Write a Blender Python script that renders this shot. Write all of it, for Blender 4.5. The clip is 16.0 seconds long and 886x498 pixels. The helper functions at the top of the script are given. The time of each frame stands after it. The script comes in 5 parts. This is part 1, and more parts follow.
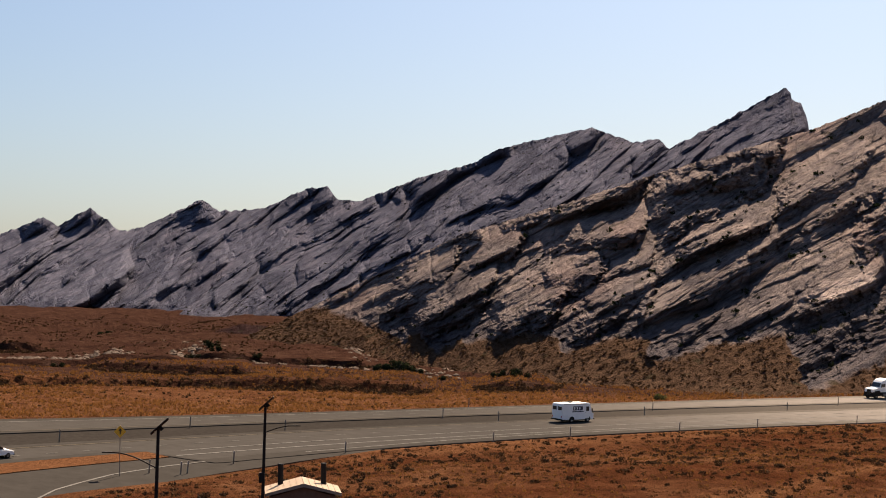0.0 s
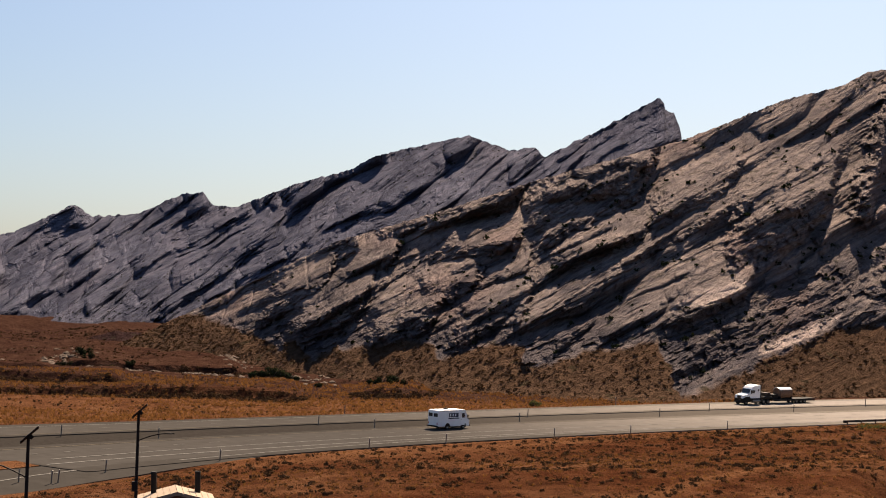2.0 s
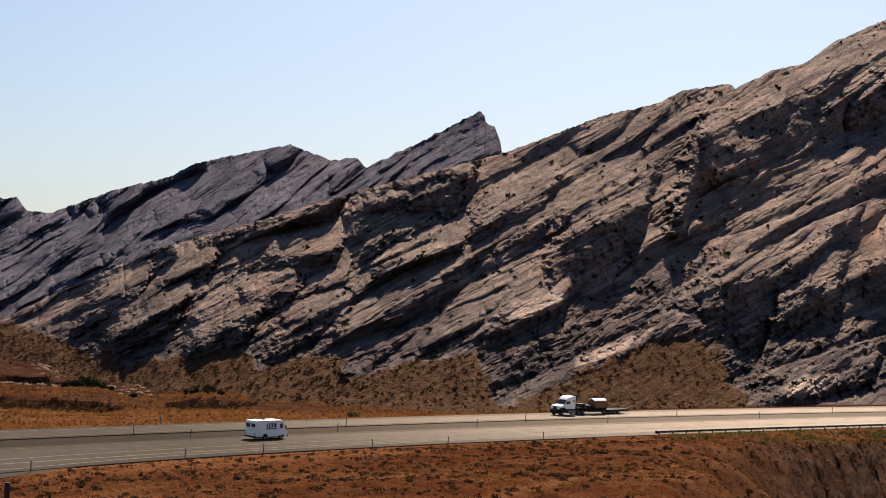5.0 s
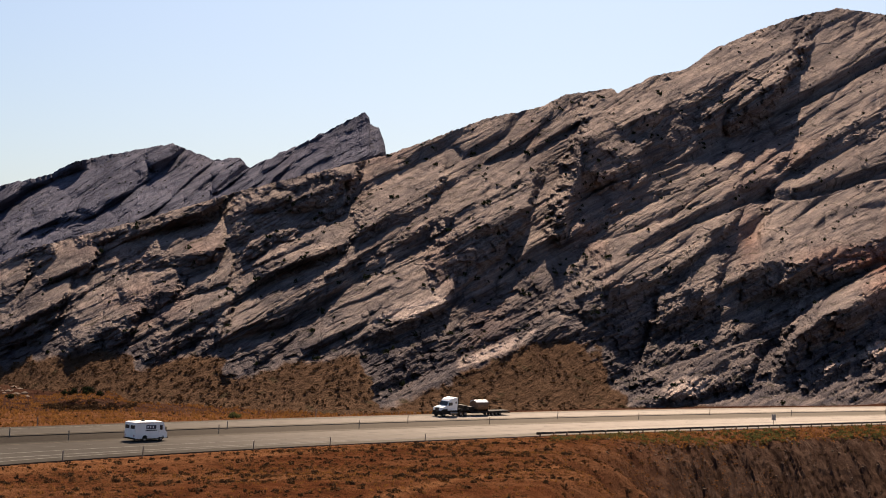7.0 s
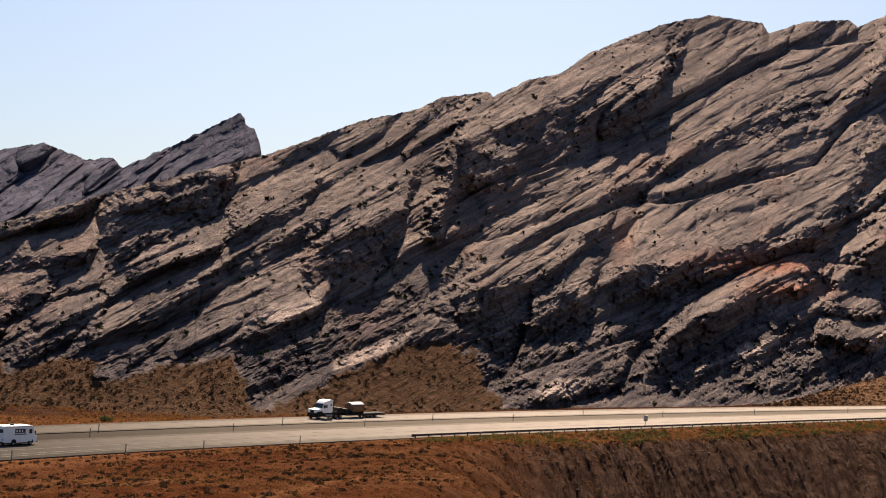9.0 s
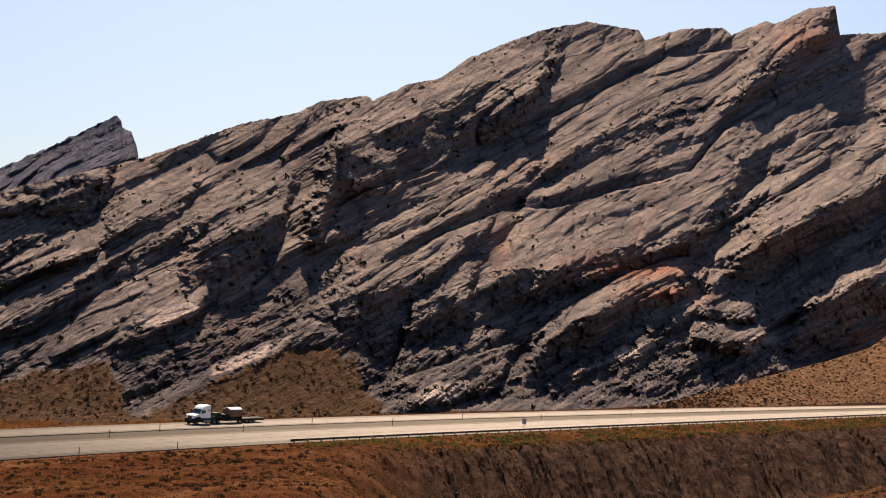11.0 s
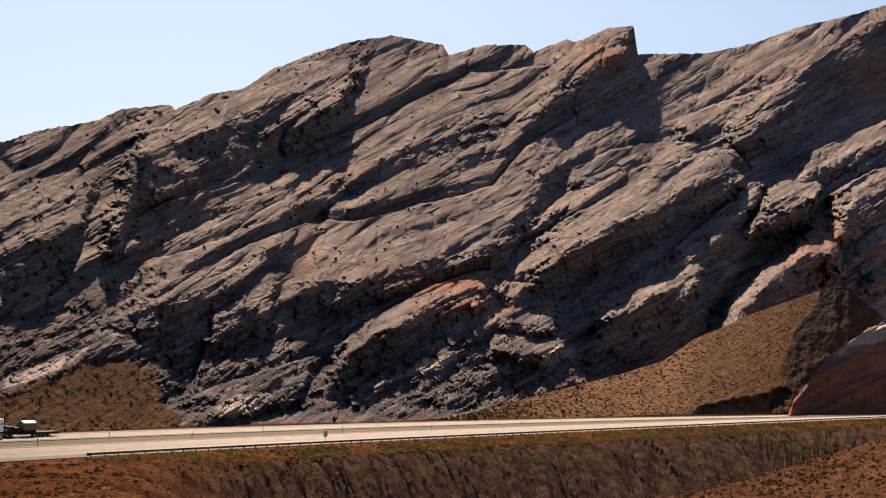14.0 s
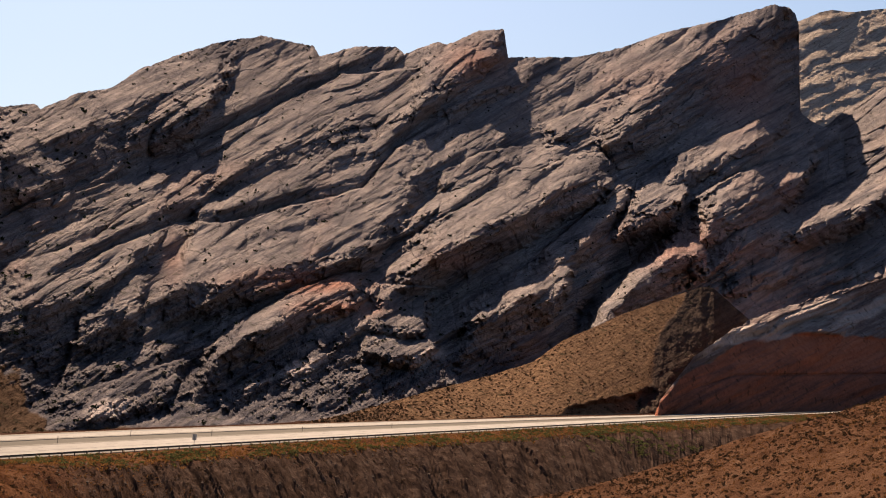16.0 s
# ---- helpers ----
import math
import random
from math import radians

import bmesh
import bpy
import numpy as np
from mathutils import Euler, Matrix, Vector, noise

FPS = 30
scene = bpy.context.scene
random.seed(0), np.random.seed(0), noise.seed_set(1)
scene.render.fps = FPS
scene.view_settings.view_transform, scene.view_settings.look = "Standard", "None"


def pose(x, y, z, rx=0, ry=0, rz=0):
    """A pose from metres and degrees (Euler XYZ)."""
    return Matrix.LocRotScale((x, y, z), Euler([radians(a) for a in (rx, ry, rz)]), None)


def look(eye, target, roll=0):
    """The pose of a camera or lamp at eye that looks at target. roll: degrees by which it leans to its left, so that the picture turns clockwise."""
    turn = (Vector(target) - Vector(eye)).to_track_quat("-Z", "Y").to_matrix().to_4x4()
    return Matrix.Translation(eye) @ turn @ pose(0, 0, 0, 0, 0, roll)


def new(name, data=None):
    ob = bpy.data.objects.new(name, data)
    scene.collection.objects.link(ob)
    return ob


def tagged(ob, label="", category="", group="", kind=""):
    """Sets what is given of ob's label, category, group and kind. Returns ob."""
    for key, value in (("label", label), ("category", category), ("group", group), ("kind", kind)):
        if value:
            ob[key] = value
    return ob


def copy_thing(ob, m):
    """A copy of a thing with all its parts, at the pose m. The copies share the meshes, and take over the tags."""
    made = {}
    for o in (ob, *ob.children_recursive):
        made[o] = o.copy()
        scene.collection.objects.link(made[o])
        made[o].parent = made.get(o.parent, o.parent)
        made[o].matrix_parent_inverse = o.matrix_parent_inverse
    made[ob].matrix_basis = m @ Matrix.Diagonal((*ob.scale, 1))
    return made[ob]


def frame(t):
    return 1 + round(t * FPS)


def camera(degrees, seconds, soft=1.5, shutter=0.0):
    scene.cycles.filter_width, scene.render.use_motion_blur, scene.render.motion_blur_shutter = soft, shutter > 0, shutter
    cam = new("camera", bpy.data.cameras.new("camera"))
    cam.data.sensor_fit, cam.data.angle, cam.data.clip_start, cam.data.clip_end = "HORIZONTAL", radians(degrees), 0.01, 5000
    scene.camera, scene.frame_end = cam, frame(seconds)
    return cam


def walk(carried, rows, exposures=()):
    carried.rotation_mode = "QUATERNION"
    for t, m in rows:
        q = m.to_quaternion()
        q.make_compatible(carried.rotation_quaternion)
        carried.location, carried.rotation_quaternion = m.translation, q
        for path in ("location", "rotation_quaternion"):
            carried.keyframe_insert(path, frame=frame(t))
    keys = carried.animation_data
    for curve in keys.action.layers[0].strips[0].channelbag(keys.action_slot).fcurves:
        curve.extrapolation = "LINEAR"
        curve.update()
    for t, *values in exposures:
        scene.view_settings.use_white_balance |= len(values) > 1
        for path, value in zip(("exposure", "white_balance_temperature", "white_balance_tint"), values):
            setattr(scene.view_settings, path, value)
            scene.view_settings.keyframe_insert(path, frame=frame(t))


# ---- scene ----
# ---- camera: it stands on the overlook and pans to the right ----
cam = camera(30.5, 16.0, 1.0)
EYE = 20.0
ROWS = [
    (0.0, 0.860, 1.975, 0.302),
    (0.5, 1.971, 2.048, 0.377),
    (1.0, 2.981, 2.114, 0.381),
    (1.5, 4.089, 2.174, 0.358),
    (2.0, 5.211, 2.244, 0.387),
    (2.5, 6.354, 2.323, 0.424),
    (3.0, 7.358, 2.384, 0.467),
    (3.5, 8.396, 2.459, 0.604),
    (4.0, 9.452, 2.546, 0.698),
    (6.5, 14.660, 2.771, 0.982),
    (7.0, 15.685, 2.792, 1.039),
    (7.5, 16.799, 2.826, 1.124),
    (8.0, 17.927, 2.866, 1.096),
    (8.5, 19.052, 2.909, 1.063),
    (9.0, 20.067, 2.946, 1.028),
    (11.5, 25.442, 3.237, 0.827),
    (12.0, 26.571, 3.320, 0.873),
    (12.5, 27.642, 3.406, 0.960),
    (13.0, 28.840, 3.509, 0.996),
    (13.5, 30.045, 3.600, 0.974),
    (14.0, 31.270, 3.700, 0.928),
    (14.5, 32.388, 3.786, 0.882),
    (15.0, 33.615, 3.853, 0.838),
    (15.5, 34.718, 3.860, 0.801),
    (16.0, 35.815, 3.825, 0.676),
]
walk(cam, [(t, pose(0, 0, EYE, 90 + pitch, -roll, -yaw)) for t, yaw, pitch, roll in ROWS], [(0.0, 1.81, 6250, 13), (16.0, 1.81, 6250, 13)])

# ---- sky, sun, exposure ----
SUN_BEARING, SUN_HEIGHT = 22.0, 45.0
sky_world = bpy.data.worlds.new("desert_sky")
scene.world = sky_world
sky_world.use_nodes = True
wn = sky_world.node_tree.nodes
sky = wn.new("ShaderNodeTexSky")
sky.sky_type = "NISHITA"
sky.sun_disc = False
sky.sun_elevation, sky.sun_rotation = radians(SUN_HEIGHT), radians(SUN_BEARING)
sky.air_density, sky.dust_density, sky.ozone_density = 1.1, 1.65, 3.7
wn["Background"].inputs[1].default_value = 0.0285
sky_world.node_tree.links.new(sky.outputs[0], wn["Background"].inputs[0])

lamp = bpy.data.lights.new("sun", "SUN")
lamp.energy, lamp.angle, lamp.color = 5.0, radians(0.55), (1.0, 0.785, 0.545)
sun = new("sun", lamp)
sb, sh = radians(SUN_BEARING), radians(SUN_HEIGHT)
sun.matrix_world = look((200 * math.sin(sb) * math.cos(sh), 200 * math.cos(sb) * math.cos(sh), 200 * math.sin(sh)), (0, 0, 0))


# ---- helpers ----
def smooth(x, a, b):
    t = np.clip((np.asarray(x, float) - a) / (b - a), 0, 1)
    return t * t * (3 - 2 * t)


def lattice(ix, iy, seed):
    h = (ix.astype(np.int64) * 374761393 + iy.astype(np.int64) * 668265263 + seed * 1442695041) & 0xFFFFFFFF
    h = ((h ^ (h >> 13)) * 1274126177) & 0xFFFFFFFF
    return (h ^ (h >> 16)) & 0xFFFFFFFF


def grad_noise(x, y, seed=0):
    """Smooth noise, about -1 to 1, one bump to a unit."""
    x, y = np.asarray(x, float), np.asarray(y, float)
    ix, iy = np.floor(x), np.floor(y)
    fx, fy = x - ix, y - iy
    u, v = fx ** 3 * (fx * (fx * 6 - 15) + 10), fy ** 3 * (fy * (fy * 6 - 15) + 10)

    def corner(dx, dy):
        a = lattice(ix + dx, iy + dy, seed) / 4294967296.0 * 2 * math.pi
        return np.cos(a) * (fx - dx) + np.sin(a) * (fy - dy)
    low = corner(0, 0) * (1 - u) + corner(1, 0) * u
    high = corner(0, 1) * (1 - u) + corner(1, 1) * u
    return (low * (1 - v) + high * v) * 1.5


def fbm(x, y, octaves=4, seed=0, gain=0.5):
    total, amp = 0.0, 1.0
    for o in range(octaves):
        total = total + amp * grad_noise(x * 2 ** o + 17.3 * o, y * 2 ** o - 9.1 * o, seed + o)
        amp *= gain
    return total


def cell_random(i, seed=0):
    i = np.asarray(i)
    return lattice(i, i * 0 + 7, seed) / 4294967296.0


def at(bearing, rise, dist):
    """The point at a compass bearing, a rise in degrees and a level distance from the overlook."""
    b = math.radians(bearing)
    return Vector((dist * math.sin(b), dist * math.cos(b), EYE + dist * math.tan(math.radians(rise))))


def mesh_from(name, verts, faces, material, attrs=(), uv=None, smooth_shade=True):
    me = bpy.data.meshes.new(name)
    verts, faces = np.asarray(verts, np.float32), np.asarray(faces, np.int32)
    k = faces.shape[1]
    me.vertices.add(len(verts))
    me.vertices.foreach_set("co", verts.ravel())
    me.loops.add(faces.size)
    me.loops.foreach_set("vertex_index", faces.ravel())
    me.polygons.add(len(faces))
    me.polygons.foreach_set("loop_start", np.arange(0, faces.size, k, dtype=np.int32))
    me.polygons.foreach_set("loop_total", np.full(len(faces), k, np.int32))
    me.polygons.foreach_set("use_smooth", np.full(len(faces), smooth_shade, bool))
    for title, values in attrs:
        layer = me.attributes.new(title, "FLOAT", "POINT")
        layer.data.foreach_set("value", np.asarray(values, np.float32))
    if uv is not None:
        layer = me.uv_layers.new(name="slope")
        layer.data.foreach_set("uv", np.asarray(uv, np.float32)[faces.ravel()].ravel())
    me.update(calc_edges=True)
    me.validate()
    me.materials.append(material)
    return me


def grid_faces(rows, cols):
    i = np.arange(rows * cols).reshape(rows, cols)
    return np.stack([i[:-1, :-1], i[:-1, 1:], i[1:, 1:], i[1:, :-1]], -1).reshape(-1, 4)


def part(name, bm, material, parent, label=""):
    me = bpy.data.meshes.new(name)
    bm.to_mesh(me)
    bm.free()
    me.materials.append(material)
    ob = new(name, me)
    ob.parent = parent
    if label:
        tagged(ob, label)
    return ob


def thing(name, m, label, category, group="", kind=""):
    ob = new(name)
    ob.matrix_world = m
    ob.empty_display_size = 0.2
    return tagged(ob, label, category, group, kind)


def box_bm(size, centre=(0, 0, 0), bevel=0.0, segments=2, bm=None):
    bm = bm or bmesh.new()
    made = bmesh.ops.create_cube(bm, size=1, matrix=Matrix.Translation(centre) @ Matrix.Diagonal((*size, 1)))
    if bevel:
        edges = list({e for v in made["verts"] for e in v.link_edges})
        bmesh.ops.bevel(bm, geom=edges, offset=bevel, segments=segments, affect="EDGES", profile=0.6)
    return bm


def tube_bm(a, b, r1, r2=None, n=12, bm=None):
    bm = bm or bmesh.new()
    a, b = Vector(a), Vector(b)
    m = Matrix.Translation((a + b) / 2) @ (b - a).to_track_quat("Z", "Y").to_matrix().to_4x4()
    bmesh.ops.create_cone(bm, cap_ends=True, segments=n, radius1=r1, radius2=r1 if r2 is None else r2, depth=(b - a).length, matrix=m)
    return bm


def prism_bm(outline, y0, y1, bevel=0.0, bm=None):
    """A profile in x and z, pulled from y0 to y1."""
    bm = bm or bmesh.new()
    near = [bm.verts.new((x, y0, z)) for x, z in outline]
    far = [bm.verts.new((x, y1, z)) for x, z in outline]
    faces = [bm.faces.new(near), bm.faces.new(far[::-1])]
    n = len(outline)
    for i in range(n):
        faces.append(bm.faces.new((near[i], far[i], far[(i + 1) % n], near[(i + 1) % n])))
    bmesh.ops.recalc_face_normals(bm, faces=faces)
    if bevel:
        bmesh.ops.bevel(bm, geom=list({e for f in faces for e in f.edges}), offset=bevel, segments=2, affect="EDGES")
    return bm


# ---- materials ----
def material(name, rough=0.8, metal=0.0):
    m = bpy.data.materials.new(name)
    m.use_nodes = True
    b = m.node_tree.nodes["Principled BSDF"]
    b.inputs["Roughness"].default_value, b.inputs["Metallic"].default_value = rough, metal
    return m, m.node_tree.nodes, m.node_tree.links, b


def node_noise(nodes, links, vector, scale, detail=6, rough=0.6, distort=0.0):
    n = nodes.new("ShaderNodeTexNoise")
    n.inputs["Scale"].default_value, n.inputs["Detail"].default_value = scale, detail
    n.inputs["Roughness"].default_value, n.inputs["Distortion"].default_value = rough, distort
    if vector is not None:
        links.new(vector, n.inputs["Vector"])
    return n.outputs["Fac"]


def node_ramp(nodes, links, fac, stops):
    n = nodes.new("ShaderNodeValToRGB")
    e = n.color_ramp.elements
    e[0].position, e[0].color = stops[0][0], (*stops[0][1], 1)
    e[1].position, e[1].color = stops[-1][0], (*stops[-1][1], 1)
    for p, c in stops[1:-1]:
        e.new(p).color = (*c, 1)
    links.new(fac, n.inputs[0])
    return n.outputs[0]


def node_mix(nodes, links, fac, a, b, blend="MIX"):
    n = nodes.new("ShaderNodeMix")
    n.data_type, n.blend_type = "RGBA", blend
    for socket, value in ((n.inputs[0], fac), (n.inputs[6], a), (n.inputs[7], b)):
        if isinstance(value, (int, float)):
            socket.default_value = value
        elif isinstance(value, tuple):
            socket.default_value = (*value, 1)
        else:
            links.new(value, socket)
    return n.outputs[2]


def node_math(nodes, links, op, a, b=0.0, clamp=False):
    n = nodes.new("ShaderNodeMath")
    n.operation, n.use_clamp = op, clamp
    for socket, value in zip(n.inputs, (a, b)):
        if isinstance(value, (int, float)):
            socket.default_value = value
        else:
            links.new(value, socket)
    return n.outputs[0]


def node_attr(nodes, name):
    n = nodes.new("ShaderNodeAttribute")
    n.attribute_name = name
    return n.outputs["Fac"]


def node_place(nodes, links, stretch=(1, 1, 1), turn=0.0, uv=False):
    c = nodes.new("ShaderNodeTexCoord")
    m = nodes.new("ShaderNodeMapping")
    m.vector_type = "TEXTURE" if turn else "POINT"
    links.new(c.outputs["UV" if uv else "Object"], m.inputs[0])
    m.inputs["Scale"].default_value = stretch
    m.inputs["Rotation"].default_value = (0, 0, turn)
    return m.outputs[0]


def node_bump(nodes, links, bsdf, height, strength=0.5, distance=0.1):
    n = nodes.new("ShaderNodeBump")
    n.inputs["Strength"].default_value, n.inputs["Distance"].default_value = strength, distance
    links.new(height, n.inputs["Height"])
    links.new(n.outputs[0], bsdf.inputs["Normal"])


def rock_material(name, pale, mid, dark, red, soil):
    """Bedded sandstone: streaks and cracks along the dip, patches of desert varnish, a darker tone toward the foot and
    on rubble and scree, red beds and soil by the sheet's own layers.
    """
    m, n, l, b = material(name, 0.92)
    b.inputs["Specular IOR Level"].default_value = 0.0
    along = node_place(n, l, (20.0, 2.4, 1), radians(28), True)
    streak = node_noise(n, l, along, 1.0, 9, 0.68, 0.25)
    patch = node_noise(n, l, node_place(n, l), 0.035, 7, 0.6)
    grain = node_noise(n, l, node_place(n, l), 0.40, 9, 0.72)
    cells = n.new("ShaderNodeTexVoronoi")
    cells.feature = "DISTANCE_TO_EDGE"
    cells.inputs["Scale"].default_value = 0.9
    warped = n.new("ShaderNodeVectorMath")
    warped.operation = "ADD"
    l.new(node_place(n, l, (9.0, 3.6, 1), radians(28), True), warped.inputs[0])
    l.new(node_ramp(n, l, grain, [(0.0, (0, 0, 0)), (1.0, (1.6, 1.6, 1.6))]), warped.inputs[1])
    l.new(warped.outputs[0], cells.inputs["Vector"])
    crack = node_ramp(n, l, cells.outputs["Distance"], [(0.0, (0, 0, 0)), (0.07, (1, 1, 1))])
    base = node_ramp(n, l, streak, [(0.3, dark), (0.44, mid), (0.58, pale), (0.78, mid)])
    base = node_mix(n, l, node_ramp(n, l, patch, [(0.42, (0, 0, 0)), (0.62, (0.7, 0.7, 0.7))]), base, mid)
    base = node_mix(n, l, node_math(n, l, "MULTIPLY", node_attr(n, "red"), node_ramp(n, l, streak, [(0.25, (0.5, 0.5, 0.5)), (0.6, (1, 1, 1))])), base, red)
    base = node_mix(n, l, node_math(n, l, "MULTIPLY", node_attr(n, "dark_tone"), node_ramp(n, l, streak, [(0.35, (1, 1, 1)), (0.7, (0.35, 0.35, 0.35))])), base, dark)
    base = node_mix(n, l, 0.2, base, crack, "MULTIPLY")
    base = node_mix(n, l, node_math(n, l, "MULTIPLY", node_attr(n, "bleached"), 0.75), base, tuple(min(1, 1.5 * c) for c in pale))
    ground = node_ramp(n, l, grain, [(0.3, tuple(0.7 * c for c in soil)), (0.5, soil), (0.75, tuple(1.25 * c for c in soil))])
    base = node_mix(n, l, node_attr(n, "soil"), base, ground)
    spots = node_noise(n, l, node_place(n, l), 0.22, 3, 0.5)
    base = node_mix(n, l, node_ramp(n, l, spots, [(0.63, (0, 0, 0)), (0.68, (0.55, 0.55, 0.55))]), base, (0.03, 0.03, 0.018))
    base = node_mix(n, l, 0.6, base, node_ramp(n, l, grain, [(0.28, (0.45, 0.45, 0.45)), (0.68, (1.2, 1.2, 1.2))]), "MULTIPLY")
    l.new(base, b.inputs["Base Color"])
    height = node_math(n, l, "ADD", node_math(n, l, "MULTIPLY", grain, 1.0), node_math(n, l, "MULTIPLY", streak, 1.3))
    height = node_math(n, l, "ADD", height, node_math(n, l, "MULTIPLY", crack, 0.1))
    node_bump(n, l, b, height, 1.0, 1.5)
    return m


ROCK = rock_material("reef_sandstone", (0.280, 0.228, 0.208), (0.157, 0.133, 0.131), (0.0475, 0.0445, 0.0545), (0.31, 0.1358, 0.09266), (0.074, 0.046, 0.0305))
# blue haze of distance is painted into the far rock's base colours
ROCK_FAR = rock_material("far_sandstone_hazed", (0.124, 0.1225, 0.158), (0.0755, 0.0775, 0.107), (0.0288, 0.0308, 0.047), (0.119, 0.0882, 0.096), (0.0477, 0.037, 0.0398))
ROCK_RED = rock_material("red_bed_sandstone", (0.34, 0.27, 0.235), (0.17, 0.125, 0.115), (0.05, 0.042, 0.046), (0.42, 0.135, 0.068), (0.068, 0.046, 0.037))
ROCK_TALUS = rock_material("brown_scree", (0.11, 0.078, 0.06), (0.065, 0.046, 0.04), (0.024, 0.02, 0.02), (0.13, 0.06, 0.04), (0.15, 0.088, 0.052))
ROCK_PALE = rock_material("pale_sandstone", (0.46, 0.37, 0.30), (0.33, 0.26, 0.21), (0.10, 0.085, 0.085), (0.31, 0.16, 0.10), (0.1, 0.06, 0.04))
ROCK_MAROON = rock_material("maroon_shale", (0.05, 0.03, 0.028), (0.032, 0.02, 0.02), (0.018, 0.012, 0.012), (0.05, 0.022, 0.02), (0.026, 0.0155, 0.0155))


def ground_material():
    m, n, l, b = material("desert_soil", 0.95)
    b.inputs["Specular IOR Level"].default_value = 0.0
    p = node_place(n, l)
    big, mid, fine = node_noise(n, l, p, 0.03, 5), node_noise(n, l, p, 0.25, 6, 0.65), node_noise(n, l, p, 2.2, 5, 0.7)
    red = node_ramp(n, l, mid, [(0.28, (0.01658, 0.006779, 0.004289)), (0.48, (0.04257, 0.01536, 0.007055)), (0.7, (0.06238, 0.02587, 0.01313))])
    gold = node_ramp(n, l, mid, [(0.3, (0.03153, 0.01341, 0.007748)), (0.5, (0.06791, 0.03002, 0.0148)), (0.7, (0.1005, 0.05008, 0.0267))])
    bank = node_ramp(n, l, mid, [(0.3, (0.01697, 0.01031, 0.007733)), (0.5, (0.04135, 0.02556, 0.01933)), (0.72, (0.07271, 0.04822, 0.03738))])
    maroon = node_ramp(n, l, mid, [(0.3, (0.01331, 0.007205, 0.006617)), (0.5, (0.02655, 0.01357, 0.01022)), (0.72, (0.04623, 0.02807, 0.02168))])
    base = node_mix(n, l, node_ramp(n, l, big, [(0.42, (0, 0, 0)), (0.6, (0.95, 0.95, 0.95))]), red, gold)
    base = node_mix(n, l, node_attr(n, "gold"), base, gold)
    base = node_mix(n, l, node_attr(n, "maroon"), base, maroon)
    base = node_mix(n, l, node_attr(n, "bank"), base, bank)
    base = node_mix(n, l, node_attr(n, "track"), base, (0.1074, 0.05048, 0.0247))
    base = node_mix(n, l, 0.7, base, node_ramp(n, l, fine, [(0.3, (0.5, 0.5, 0.5)), (0.65, (1.2, 1.2, 1.2))]), "MULTIPLY")
    l.new(base, b.inputs["Base Color"])
    node_bump(n, l, b, node_math(n, l, "ADD", mid, fine), 0.8, 0.5)
    return m


SOIL = ground_material()


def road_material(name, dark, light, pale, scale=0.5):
    """Asphalt painted paler along its length: the glare toward the sun is put into its colour."""
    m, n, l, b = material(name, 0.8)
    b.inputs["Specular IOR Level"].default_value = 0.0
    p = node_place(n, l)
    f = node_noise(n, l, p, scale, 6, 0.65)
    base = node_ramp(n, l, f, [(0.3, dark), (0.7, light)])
    sun_glare = node_ramp(n, l, f, [(0.3, tuple(0.8 * c for c in pale)), (0.7, pale)])
    l.new(node_mix(n, l, node_attr(n, "sun_glare"), base, sun_glare), b.inputs["Base Color"])
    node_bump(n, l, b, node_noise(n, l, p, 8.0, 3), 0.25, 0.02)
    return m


ASPHALT = road_material("asphalt_with_glare", (0.0391, 0.03624, 0.03392), (0.04945, 0.0462, 0.04352), (0.253, 0.228, 0.2074))
SHOULDER = road_material("worn_shoulder_with_glare", (0.03105, 0.02856, 0.02624), (0.04025, 0.0372, 0.03456), (0.1725, 0.1536, 0.1344))
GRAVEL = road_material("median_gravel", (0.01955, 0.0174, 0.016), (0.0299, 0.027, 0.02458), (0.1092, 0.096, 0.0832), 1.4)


def plain(name, colour, rough=0.5, metal=0.0, wear=0.2, scale=6.0):
    m, n, l, b = material(name, rough, metal)
    b.inputs["Specular IOR Level"].default_value = 0.5 if rough < 0.6 or metal else 0.1
    f = node_noise(n, l, node_place(n, l), scale, 5, 0.65)
    l.new(node_ramp(n, l, f, [(0.3, tuple(c * (1 - wear) for c in colour)), (0.7, tuple(min(1, c * (1 + wear * 0.4)) for c in colour))]), b.inputs["Base Color"])
    l.new(node_ramp(n, l, f, [(0.3, (rough,) * 3), (0.8, (min(1, rough + 0.15),) * 3)]), b.inputs["Roughness"])
    return m


WHITE_LINE = plain("road_paint_white", (0.1103, 0.1056, 0.1003), 0.9, wear=0.3, scale=1.5)
FADED_LINE = plain("road_paint_faded", (0.0735, 0.0693, 0.0649), 0.9, wear=0.4, scale=1.5)
YELLOW_LINE = plain("road_paint_yellow", (0.06, 0.048, 0.032), 0.9, wear=0.3, scale=1.5)
STEEL = plain("weathered_steel", (0.19, 0.17, 0.155), 0.5, 0.7)
DARK_STEEL = plain("dark_painted_steel", (0.017, 0.015, 0.014), 0.65, 0.0)
BLACK = plain("black_rubber", (0.02, 0.02, 0.02), 0.8)
WHITE_PAINT = plain("white_vehicle_paint", (0.80, 0.81, 0.82), 0.3, wear=0.06, scale=1.0)
GLASS_DARK = plain("dark_window_glass", (0.03, 0.035, 0.04), 0.08, wear=0.1)
SIGN_YELLOW = plain("sign_yellow", (0.78, 0.42, 0.02), 0.5, wear=0.1)
SIGN_BLACK = plain("sign_black", (0.015, 0.015, 0.015), 0.5)
SIGN_GREY = plain("sign_back_aluminium", (0.42, 0.40, 0.38), 0.55, 0.4)
